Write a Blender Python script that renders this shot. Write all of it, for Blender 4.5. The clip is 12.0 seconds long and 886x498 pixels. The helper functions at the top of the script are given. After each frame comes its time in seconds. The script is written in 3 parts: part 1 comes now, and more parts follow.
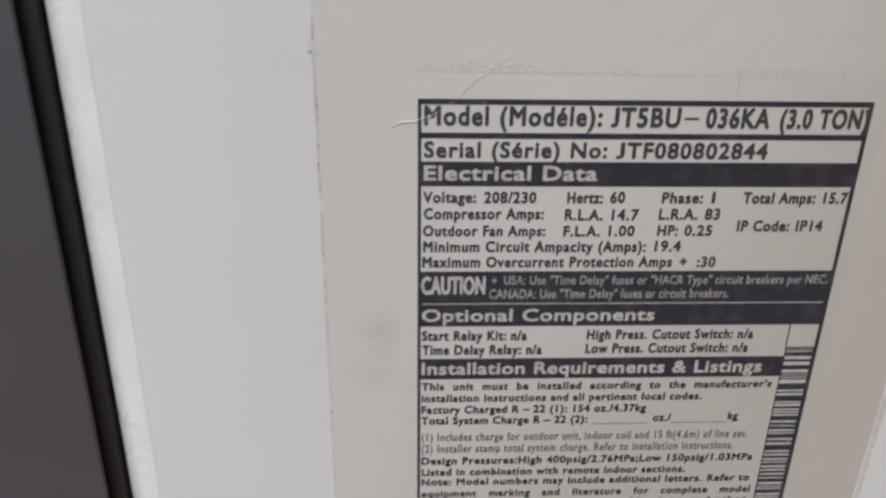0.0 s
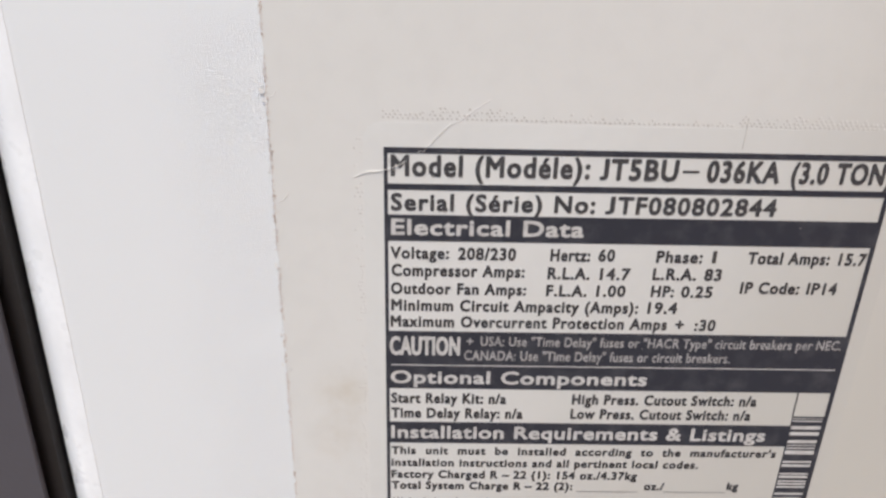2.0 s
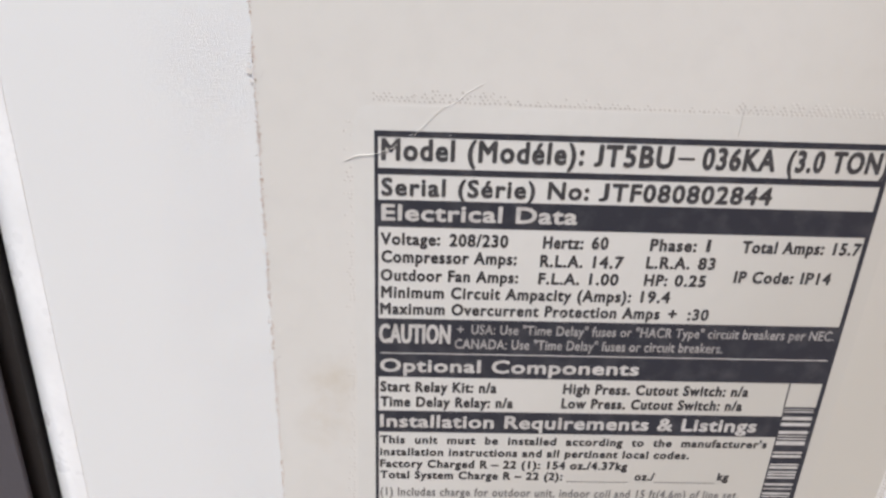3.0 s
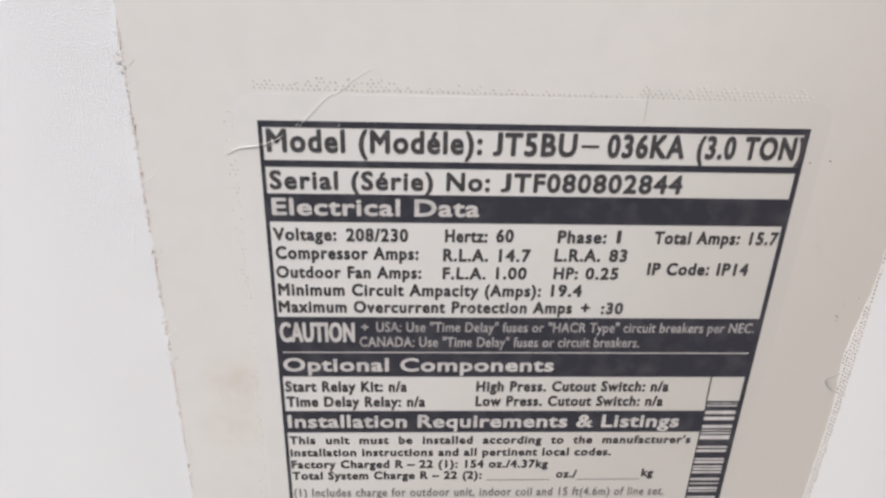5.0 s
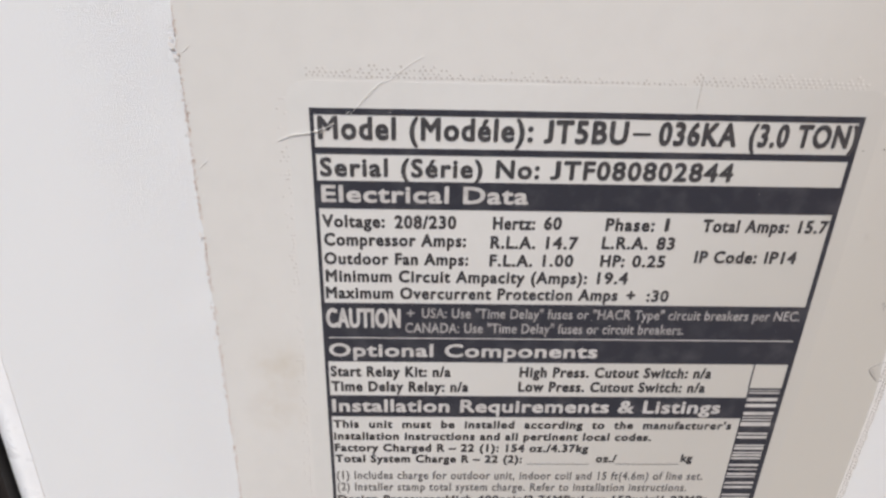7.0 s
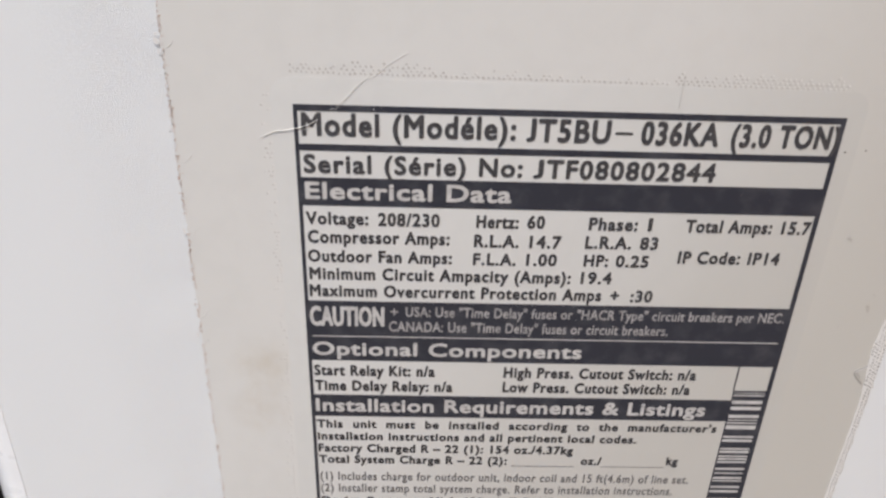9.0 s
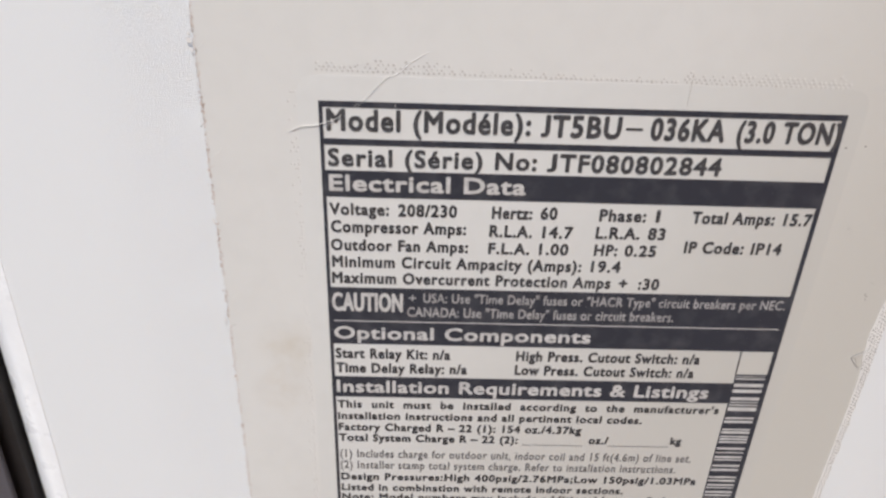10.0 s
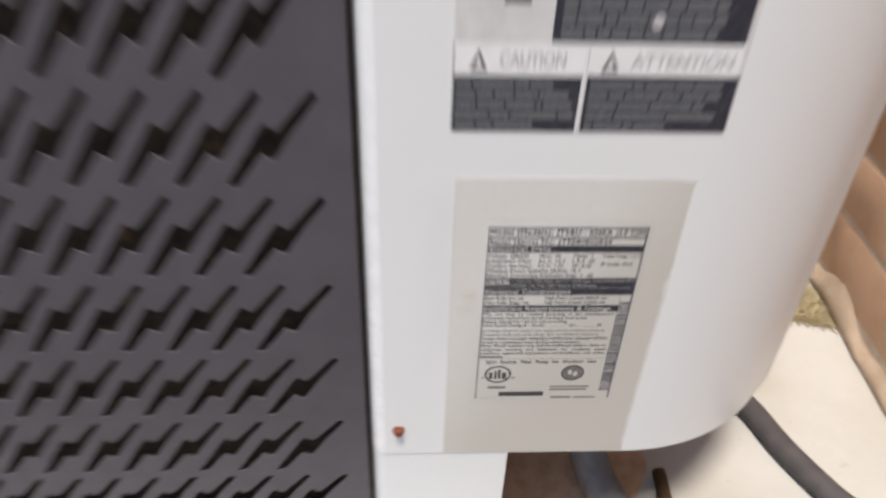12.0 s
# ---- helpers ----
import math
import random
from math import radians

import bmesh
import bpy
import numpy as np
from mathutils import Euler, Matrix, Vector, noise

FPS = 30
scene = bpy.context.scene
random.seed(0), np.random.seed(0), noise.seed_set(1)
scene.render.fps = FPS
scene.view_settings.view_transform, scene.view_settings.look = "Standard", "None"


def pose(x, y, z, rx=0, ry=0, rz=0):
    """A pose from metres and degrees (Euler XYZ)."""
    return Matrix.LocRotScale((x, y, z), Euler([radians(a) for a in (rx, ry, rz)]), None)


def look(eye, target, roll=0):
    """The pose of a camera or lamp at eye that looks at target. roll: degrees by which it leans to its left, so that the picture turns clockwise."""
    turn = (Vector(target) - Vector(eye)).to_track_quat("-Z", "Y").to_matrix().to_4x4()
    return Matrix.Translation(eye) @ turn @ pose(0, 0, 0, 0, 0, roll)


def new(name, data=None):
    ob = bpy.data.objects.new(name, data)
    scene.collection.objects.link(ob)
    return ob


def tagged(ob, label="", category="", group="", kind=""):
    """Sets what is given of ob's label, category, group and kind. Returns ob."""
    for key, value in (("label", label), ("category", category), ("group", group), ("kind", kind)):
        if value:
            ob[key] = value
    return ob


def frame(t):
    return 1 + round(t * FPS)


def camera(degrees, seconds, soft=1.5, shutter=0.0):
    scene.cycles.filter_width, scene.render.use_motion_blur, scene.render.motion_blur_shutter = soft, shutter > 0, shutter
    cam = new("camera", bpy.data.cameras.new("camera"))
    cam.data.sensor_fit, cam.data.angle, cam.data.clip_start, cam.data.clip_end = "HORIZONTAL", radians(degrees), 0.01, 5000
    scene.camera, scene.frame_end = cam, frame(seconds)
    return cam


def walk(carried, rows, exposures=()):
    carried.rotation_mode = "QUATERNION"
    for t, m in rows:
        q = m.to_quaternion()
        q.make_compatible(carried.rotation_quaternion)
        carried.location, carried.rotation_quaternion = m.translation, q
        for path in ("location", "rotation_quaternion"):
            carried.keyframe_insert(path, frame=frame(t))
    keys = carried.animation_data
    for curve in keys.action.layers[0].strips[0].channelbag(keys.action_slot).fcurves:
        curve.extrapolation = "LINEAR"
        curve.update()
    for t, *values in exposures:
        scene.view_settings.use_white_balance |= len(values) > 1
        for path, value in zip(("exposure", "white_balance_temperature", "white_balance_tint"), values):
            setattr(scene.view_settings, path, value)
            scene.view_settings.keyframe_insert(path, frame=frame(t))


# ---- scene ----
# ---- camera ----
cam = camera(64.5, 12.0, 2.6, 0.45)
PATH = [
    (0, (-0.0017, -0.1813, 0.529), (0.088, 1.682, -0.19), 0.9),
    (0.5, (0.0094, -0.1654, 0.5337), (0.0855, 1.6871, -0.2164), 0.4),
    (1, (0.0157, -0.1602, 0.5387), (0.0558, 1.6922, -0.2143), 0.4),
    (1.5, (0.013, -0.1604, 0.5359), (0.0245, 1.6869, -0.2306), 0.6),
    (2, (0.0112, -0.1582, 0.5404), (0.0463, 1.69, -0.2231), 1.3),
    (2.5, (0.0089, -0.1571, 0.5394), (0.0691, 1.6876, -0.231), 2.0),
    (4.5, (0.0289, -0.1497, 0.5364), (0.1051, 1.6694, -0.2912), 2.0),
    (5, (0.0333, -0.1478, 0.5387), (0.1174, 1.6666, -0.2984), 1.6),
    (5.5, (0.0341, -0.147, 0.5395), (0.0988, 1.6581, -0.3192), 1.3),
    (6, (0.0323, -0.1512, 0.5411), (0.0858, 1.6509, -0.3247), 1.4),
    (6.5, (0.0256, -0.1469, 0.5412), (0.0839, 1.6444, -0.3464), 1.4),
    (8.5, (0.0241, -0.1488, 0.5349), (0.0562, 1.6412, -0.3568), 1.7),
    (9, (0.0286, -0.1489, 0.5374), (0.0825, 1.6571, -0.3202), 1.9),
    (9.5, (0.0248, -0.1516, 0.537), (0.0651, 1.636, -0.3591), 1.5),
    (10, (0.025, -0.1552, 0.5423), (0.0712, 1.6287, -0.3609), 2.0),
    (10.5, (0.0233, -0.1554, 0.5416), (0.0884, 1.6298, -0.3578), 1.8),
    (11, (0.0212, -0.1573, 0.5437), (0.0674, 1.615, -0.382), 1.8),
    (11.1, (0.0133, -0.1619, 0.5505), (0.1039, 1.5865, -0.4163), 2.3),
    (11.2, (0.0124, -0.1764, 0.5562), (0.0747, 1.5661, -0.4235), 1.8),
    (11.3, (0.0076, -0.1951, 0.5544), (0.0662, 1.5766, -0.3716), 2.1),
    (11.4, (-0.0082, -0.2079, 0.5709), (0.1527, 1.544, -0.3804), 3.8),
    (11.5, (-0.0121, -0.2298, 0.5821), (0.1525, 1.5026, -0.4036), 4.6),
    (11.6, (-0.019, -0.2502, 0.6076), (0.1459, 1.4517, -0.4299), 4.4),
    (11.7, (-0.0249, -0.2769, 0.6312), (0.1237, 1.4109, -0.4315), 3.7),
    (11.8, (-0.0328, -0.3119, 0.6677), (0.1073, 1.3604, -0.4202), 3.4),
    (11.9, (-0.0476, -0.3601, 0.7221), (0.0778, 1.2557, -0.4498), 3.0),
    (12, (-0.0606, -0.4232, 0.7919), (0.0427, 1.1852, -0.3924), 2.2),
]
LIFT = 1.26
EXPOSURES = [(t, stops + LIFT, 6820, 10) for t, stops in ((0.0, -0.30), (0.5, -0.20), (1.0, 0.06), (1.5, 0.12), (2.0, 0.20), (2.5, 0.22), (4.5, 0.19), (5.5, 0.23), (6.5, 0.20), (8.5, 0.13), (9.5, 0.08), (10.0, 0.19), (10.5, 0.08), (11.0, 0.08), (11.2, 0.08), (11.6, 0.13), (11.8, 0.14), (12.0, 0.02))]
walk(cam, [(t, look(eye, target, roll)) for t, eye, target, roll in PATH], EXPOSURES)


# ---- world and light ----
world = bpy.data.worlds.new("sky")
scene.world = world
world.use_nodes = True
wn = world.node_tree.nodes
wl = world.node_tree.links
sky = wn.new("ShaderNodeTexSky")
sky.sky_type = "NISHITA"
sky.sun_disc = False
sky.sun_elevation = radians(72)
sky.sun_rotation = radians(202)
wn["Background"].inputs["Strength"].default_value = 0.08
wl.new(sky.outputs["Color"], wn["Background"].inputs["Color"])
sun = new("sun", bpy.data.lights.new("sun", "SUN"))
sun.data.energy, sun.data.angle, sun.data.color = 1.9, radians(12), (1.0, 0.965, 0.925)
sun.matrix_world = look((-0.24, -0.60, 2.0), (0, 0, 0))


# ---- materials ----
def material(name, colour, rough=0.5, metal=0.0, second=None, scale=60.0, detail=6.0, mix=(0.4, 0.65), bump=0.0, bump_scale=400.0, coat=0.0, speck=None, speck_scale=30.0, speck_at=(0.66, 0.72), spec=0.5, stain=None, right_shade=None, fine_mix=0.35, uneven=1.0):
    """A principled surface with two scales of colour variation and fine relief, in real-world size."""
    m = bpy.data.materials.new(name)
    m.use_nodes = True
    n, l = m.node_tree.nodes, m.node_tree.links
    b = n["Principled BSDF"]
    b.inputs["Roughness"].default_value = rough
    b.inputs["Metallic"].default_value = metal
    b.inputs["Specular IOR Level"].default_value = spec
    b.inputs["Coat Weight"].default_value = coat
    co = n.new("ShaderNodeNewGeometry").outputs["Position"]

    def noise_ramp(sc, lo, hi, det=detail):
        t = n.new("ShaderNodeTexNoise")
        t.inputs["Scale"].default_value, t.inputs["Detail"].default_value = sc, det
        l.new(co, t.inputs["Vector"])
        r = n.new("ShaderNodeMapRange")
        r.inputs["From Min"].default_value, r.inputs["From Max"].default_value = lo, hi
        l.new(t.outputs["Fac"], r.inputs["Value"])
        return r.outputs["Result"]

    def blend(fac, a, c):
        x = n.new("ShaderNodeMix")
        x.data_type = "RGBA"
        for key, v in ((6, a), (7, c)):
            if isinstance(v, tuple):
                x.inputs[key].default_value = (*v, 1)
            else:
                l.new(v, x.inputs[key])
        l.new(fac, x.inputs[0])
        return x.outputs[2]

    out = blend(noise_ramp(scale, *mix), colour, second or tuple(c * 0.93 for c in colour))
    fine = tuple(c * 0.88 for c in colour)
    f = n.new("ShaderNodeMath")
    f.operation = "MULTIPLY"
    f.inputs[1].default_value = fine_mix
    l.new(noise_ramp(scale * 9, 0.45, 0.8), f.inputs[0])
    out = blend(f.outputs[0], out, fine)
    if speck:
        out = blend(noise_ramp(speck_scale, *speck_at), out, speck)
    if right_shade:
        # uneven painted shade, darker and warmer from x0 to x1, stronger towards the lower edge
        tone, x0, x1 = right_shade
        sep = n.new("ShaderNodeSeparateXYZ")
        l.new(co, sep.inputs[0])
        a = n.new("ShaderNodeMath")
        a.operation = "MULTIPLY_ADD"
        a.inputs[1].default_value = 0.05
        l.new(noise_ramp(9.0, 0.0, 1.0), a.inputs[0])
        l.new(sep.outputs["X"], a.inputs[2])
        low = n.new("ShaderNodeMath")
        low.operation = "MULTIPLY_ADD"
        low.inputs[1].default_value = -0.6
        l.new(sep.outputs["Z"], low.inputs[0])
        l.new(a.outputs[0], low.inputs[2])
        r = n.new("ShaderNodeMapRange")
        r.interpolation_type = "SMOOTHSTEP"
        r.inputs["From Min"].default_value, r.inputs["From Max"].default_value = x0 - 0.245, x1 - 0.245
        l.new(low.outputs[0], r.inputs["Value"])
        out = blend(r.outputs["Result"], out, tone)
    for tone, at, radius in stain or ():
        d = n.new("ShaderNodeVectorMath")
        d.operation = "DISTANCE"
        d.inputs[1].default_value = at
        l.new(co, d.inputs[0])
        r = n.new("ShaderNodeMapRange")
        r.interpolation_type = "SMOOTHSTEP"
        r.inputs["From Min"].default_value, r.inputs["From Max"].default_value, r.inputs["To Min"].default_value, r.inputs["To Max"].default_value = radius * 0.1, radius, 0.6, 0.0
        l.new(d.outputs["Value"], r.inputs["Value"])
        f2 = n.new("ShaderNodeMath")
        f2.operation = "MULTIPLY"
        l.new(r.outputs["Result"], f2.inputs[0])
        l.new(noise_ramp(160.0, 0.30, 0.80), f2.inputs[1])
        r = f2
        out = blend(r.outputs[0], out, tone)
    l.new(out, b.inputs["Base Color"])
    rr = n.new("ShaderNodeMapRange")
    rr.inputs["To Min"].default_value, rr.inputs["To Max"].default_value = max(0.02, rough - 0.06 * uneven), min(1, rough + 0.08 * uneven)
    l.new(noise_ramp(scale * 2, 0.3, 0.7), rr.inputs["Value"])
    l.new(rr.outputs["Result"], b.inputs["Roughness"])
    if bump:
        t = n.new("ShaderNodeTexNoise")
        t.inputs["Scale"].default_value, t.inputs["Detail"].default_value = bump_scale, 4
        l.new(co, t.inputs["Vector"])
        p = n.new("ShaderNodeBump")
        p.inputs["Strength"].default_value, p.inputs["Distance"].default_value = bump, 0.001
        l.new(t.outputs["Fac"], p.inputs["Height"])
        l.new(p.outputs["Normal"], b.inputs["Normal"])
    return m


PAINT = material("white_enamel", (0.768, 0.783, 0.792), 0.32, second=(0.752, 0.768, 0.778), scale=9, mix=(0.2, 0.8), fine_mix=0.0, spec=0.6, uneven=0.1)


def residue(m, x0, x1, z0, z1):
    """Dried adhesive in patches on a surface: fine orange-peel relief between x0 and x1, fading out beyond z0 and z1."""
    n, l = m.node_tree.nodes, m.node_tree.links
    co = n.new("ShaderNodeNewGeometry").outputs["Position"]
    sep = n.new("ShaderNodeSeparateXYZ")
    l.new(co, sep.inputs[0])
    mask = None
    patch = n.new("ShaderNodeTexNoise")
    patch.inputs["Scale"].default_value, patch.inputs["Detail"].default_value = 70.0, 4
    l.new(co, patch.inputs["Vector"])
    for source, lo, hi in ((sep.outputs["X"], x0, x1), (sep.outputs["X"], 0.02, 0.0), (sep.outputs["Z"], z0, z0 + 0.05), (sep.outputs["Z"], z1, z1 - 0.03), (patch.outputs["Fac"], 0.24, 0.52)):
        r = n.new("ShaderNodeMapRange")
        r.interpolation_type = "SMOOTHSTEP"
        r.inputs["From Min"].default_value, r.inputs["From Max"].default_value = lo, hi
        l.new(source, r.inputs["Value"])
        if mask:
            x = n.new("ShaderNodeMath")
            x.operation = "MULTIPLY"
            l.new(mask, x.inputs[0])
            l.new(r.outputs["Result"], x.inputs[1])
            mask = x.outputs[0]
        else:
            mask = r.outputs["Result"]
    peel = n.new("ShaderNodeTexNoise")
    peel.inputs["Scale"].default_value, peel.inputs["Detail"].default_value = 2900.0, 3
    l.new(co, peel.inputs["Vector"])
    strength = n.new("ShaderNodeMath")
    strength.operation = "MULTIPLY"
    strength.inputs[1].default_value = 0.58
    l.new(mask, strength.inputs[0])
    p = n.new("ShaderNodeBump")
    p.inputs["Distance"].default_value = 0.0005
    l.new(strength.outputs[0], p.inputs["Strength"])
    l.new(peel.outputs["Fac"], p.inputs["Height"])
    l.new(p.outputs["Normal"], n["Principled BSDF"].inputs["Normal"])


residue(PAINT, -0.062, -0.036, 0.34, 0.545)
# film and paper colours carry the shade that falls towards their right side
FILM = material("yellowed_film", (0.690, 0.682, 0.660), 0.34, second=(0.675, 0.665, 0.640), scale=16, bump=0.03, bump_scale=200, speck=(0.655, 0.622, 0.585), speck_scale=22, speck_at=(0.62, 0.82), right_shade=((0.548, 0.527, 0.485), 0.000, 0.15),
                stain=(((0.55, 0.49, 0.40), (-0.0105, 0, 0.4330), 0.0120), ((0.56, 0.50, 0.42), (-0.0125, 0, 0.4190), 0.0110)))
PAPER = material("label_paper", (0.684, 0.682, 0.664), 0.36, second=(0.664, 0.659, 0.637), scale=20, right_shade=((0.540, 0.523, 0.488), 0.000, 0.13))
INK = material("blue_black_ink", (0.030, 0.032, 0.044), 0.42, second=(0.062, 0.063, 0.074), mix=(0.48, 0.72), scale=170, spec=0.35)
EDGE_BRIGHT = material("painted_edge_highlight", (0.88, 0.885, 0.895), 0.30, coat=0.3)
THIN_INK = material("worn_black_ink", (0.040, 0.040, 0.045), 0.5, second=(0.066, 0.063, 0.067), scale=500)
PALE_INK = material("faded_grey_ink", (0.50, 0.49, 0.50), 0.5, second=(0.58, 0.57, 0.58), scale=300)
GREY_INK = material("thin_grey_ink", (0.15, 0.145, 0.145), 0.5, second=(0.20, 0.19, 0.19), scale=500)
WHITE_PRINT = material("white_print", (0.57, 0.555, 0.54), 0.45, second=(0.46, 0.445, 0.435), scale=300)
DIM_PRINT = material("worn_white_print", (0.40, 0.385, 0.38), 0.45, second=(0.27, 0.26, 0.26), scale=400)
WHITE_FOIL = material("glare_white_foil", (0.82, 0.82, 0.83), 0.35)
DARK_METAL = material("charcoal_enamel", (0.084, 0.079, 0.093), 0.42, second=(0.074, 0.069, 0.082), scale=24, bump=0.1, bump_scale=700, speck=(0.20, 0.19, 0.19), speck_scale=160, speck_at=(0.76, 0.82))
GAP_DARK = material("gap_black", (0.012, 0.009, 0.009), 0.6)
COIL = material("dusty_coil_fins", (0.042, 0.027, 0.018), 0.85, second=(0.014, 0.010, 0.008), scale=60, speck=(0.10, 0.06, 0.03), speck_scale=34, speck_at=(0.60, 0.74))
RUST = material("rusty_steel", (0.26, 0.075, 0.035), 0.75, second=(0.12, 0.035, 0.02), scale=500, bump=0.4, bump_scale=900)
GRIME = material("brown_grime", (0.58, 0.44, 0.37), 0.9, second=(0.38, 0.27, 0.21), scale=900)
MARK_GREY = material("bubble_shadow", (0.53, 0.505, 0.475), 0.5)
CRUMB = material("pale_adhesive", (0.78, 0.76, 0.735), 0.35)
CREASE = material("film_crease", (0.735, 0.72, 0.695), 0.3)
LOOSE = material("loose_film", (0.79, 0.775, 0.75), 0.35)
DUST = material("grey_dust", (0.085, 0.083, 0.088), 0.8)
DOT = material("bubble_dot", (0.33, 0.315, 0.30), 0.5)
WARN_PAPER = material("mottled_foil", (0.66, 0.66, 0.66), 0.4, second=(0.58, 0.58, 0.585), scale=60)
WORD_GREY = material("grey_print", (0.150, 0.155, 0.165), 0.5, second=(0.11, 0.118, 0.13), scale=300)
RUBBER = material("black_foam_insulation", (0.060, 0.052, 0.052), 0.75, second=(0.085, 0.074, 0.072), scale=50, bump=0.3, bump_scale=300)
GREY_TUBE = material("grey_tape_insulation", (0.16, 0.155, 0.16), 0.6, second=(0.12, 0.115, 0.12), scale=50, bump=0.3, bump_scale=200)
COPPER = material("tarnished_copper", (0.10, 0.055, 0.03), 0.5, metal=0.4, second=(0.06, 0.04, 0.02), scale=80)
CONCRETE = material("pale_concrete", (0.50, 0.475, 0.44), 0.85, second=(0.43, 0.40, 0.35), scale=5, bump=0.5, bump_scale=160, speck=(0.34, 0.30, 0.24), speck_scale=38, speck_at=(0.68, 0.80))
MORTAR_PALE = material("sandy_mortar", (0.55, 0.42, 0.31), 0.95, second=(0.48, 0.35, 0.25), scale=30, bump=0.7, bump_scale=180)
MORTAR = material("wall_mortar", (0.62, 0.50, 0.40), 0.9, second=(0.55, 0.43, 0.33), scale=40, bump=0.6, bump_scale=200)
BLOCK = material("terracotta_slump_block", (0.62, 0.39, 0.26), 0.85, second=(0.55, 0.335, 0.215), scale=14, bump=0.6, bump_scale=120, speck=(0.58, 0.41, 0.30), speck_scale=18, speck_at=(0.58, 0.72))
DARK_FLECK = material("dark_dirt_and_crack", (0.10, 0.08, 0.06), 0.9)
DIRT = material("brown_dirt", (0.52, 0.36, 0.25), 0.95, second=(0.42, 0.28, 0.185), scale=60, bump=0.6, bump_scale=300)
DARK_GROUND = material("dark_unseen_ground", (0.16, 0.125, 0.09), 0.95, second=(0.12, 0.095, 0.068), scale=7, bump=0.8, bump_scale=120)
STUCCO = material("tan_stucco", (0.36, 0.29, 0.22), 0.9, second=(0.32, 0.255, 0.19), scale=8, bump=0.6, bump_scale=150)
STRAW = material("dry_grass", (0.38, 0.31, 0.18), 0.85, second=(0.30, 0.235, 0.13), scale=60)


# ---- building helpers ----
def part(name, data, mat, parent=None, label=""):
    """Links a bmesh or a mesh as one object, under a thing or a part."""
    if isinstance(data, bmesh.types.BMesh):
        me = bpy.data.meshes.new(name)
        data.to_mesh(me)
        data.free()
    else:
        me = data
        me.name = name
    if mat and not me.materials:
        me.materials.append(mat)
    ob = new(name, me)
    if parent:
        ob.parent = parent
    if label:
        ob["label"] = label
    return ob


def smooth(ob, degrees=35):
    ob.data.shade_smooth()
    ob.data.set_sharp_from_angle(angle=radians(degrees))
    return ob


def thing(name, label, category, at=(0, 0, 0), group="", kind=""):
    e = new(name)
    e.location = at
    e.empty_display_size = 0.02
    return tagged(e, label, category, group, kind)


def box(bm, x0, x1, y0, y1, z0, z1):
    v = [bm.verts.new(p) for p in ((x0, y0, z0), (x1, y0, z0), (x1, y1, z0), (x0, y1, z0), (x0, y0, z1), (x1, y0, z1), (x1, y1, z1), (x0, y1, z1))]
    for f in ((0, 3, 2, 1), (4, 5, 6, 7), (0, 1, 5, 4), (1, 2, 6, 5), (2, 3, 7, 6), (3, 0, 4, 7)):
        bm.faces.new([v[i] for i in f])


def boxes(*rows):
    bm = bmesh.new()
    for r in rows:
        box(bm, *r)
    return bm


def curve_mesh(loops, half, bevel=0.0):
    """A flat plate with holes from closed outlines (first the rim), in x and y, as thick as 2 * half."""
    c = bpy.data.curves.new("outline", "CURVE")
    c.dimensions, c.fill_mode, c.extrude, c.bevel_depth, c.bevel_resolution, c.resolution_u = "2D", "BOTH", half, bevel, 1, 1
    for pts in loops:
        s = c.splines.new("POLY")
        s.points.add(len(pts) - 1)
        for p, q in zip(s.points, pts):
            p.co = (q[0], q[1], 0, 1)
        s.use_cyclic_u = True
    ob = bpy.data.objects.new("outline", c)
    me = bpy.data.meshes.new_from_object(ob)
    bpy.data.objects.remove(ob)
    bpy.data.curves.remove(c)
    me.materials.clear()
    return me


def text_mesh(words, spacing=1.0, shear=0.0):
    c = bpy.data.curves.new("writing", "FONT")
    c.body, c.space_character, c.shear, c.resolution_u = words, spacing, shear, 3
    ob = bpy.data.objects.new("writing", c)
    me = bpy.data.meshes.new_from_object(ob)
    bpy.data.objects.remove(ob)
    bpy.data.curves.remove(c)
    me.materials.clear()
    return me


CAP = max(v.co.y for v in text_mesh("H").vertices)


def writing(words, x0, x1, base, cap, mat, parent, y, weight=0.0, shear=0.0, name="text_line", sit=False, spacing=1.0):
    """Words that run from x0 to x1 on an upright face that looks towards -y, with their baseline at z = base.
    weight: metres by which the strokes grow on each side. sit: stretched to stand on the baseline and reach the cap height."""
    me = text_mesh(words, spacing, shear)
    xs, zs = [v.co.x for v in me.vertices], [v.co.y for v in me.vertices]
    wx = min(weight, 0.45 * (x1 - x0))
    sx = (x1 - x0 - 2 * wx) / (max(xs) - min(xs))
    sz, low = ((cap - 2 * weight) / (max(zs) - min(zs)), min(zs)) if sit else ((cap - 2 * weight) / CAP, 0.0)
    me.transform(Matrix(((sx, 0, 0, x0 + wx - min(xs) * sx), (0, 0, -1, y), (0, sz, 0, base + weight - low * sz), (0, 0, 0, 1))))
    if weight:
        bm = bmesh.new()
        for k, (a, c) in enumerate(((0, 0), (1, 0.2), (-1, -0.2), (0.3, 1), (-0.3, -1), (0.75, 0.75), (-0.75, 0.75), (0.75, -0.75), (-0.75, -0.75))):
            n = len(bm.verts)
            bm.from_mesh(me)
            bm.verts.ensure_lookup_table()
            for v in bm.verts[n:]:
                v.co += Vector((a * wx, -0.000001 * k, c * weight))
        bm.to_mesh(me)
        bm.free()
    return part(name, me, mat, parent)


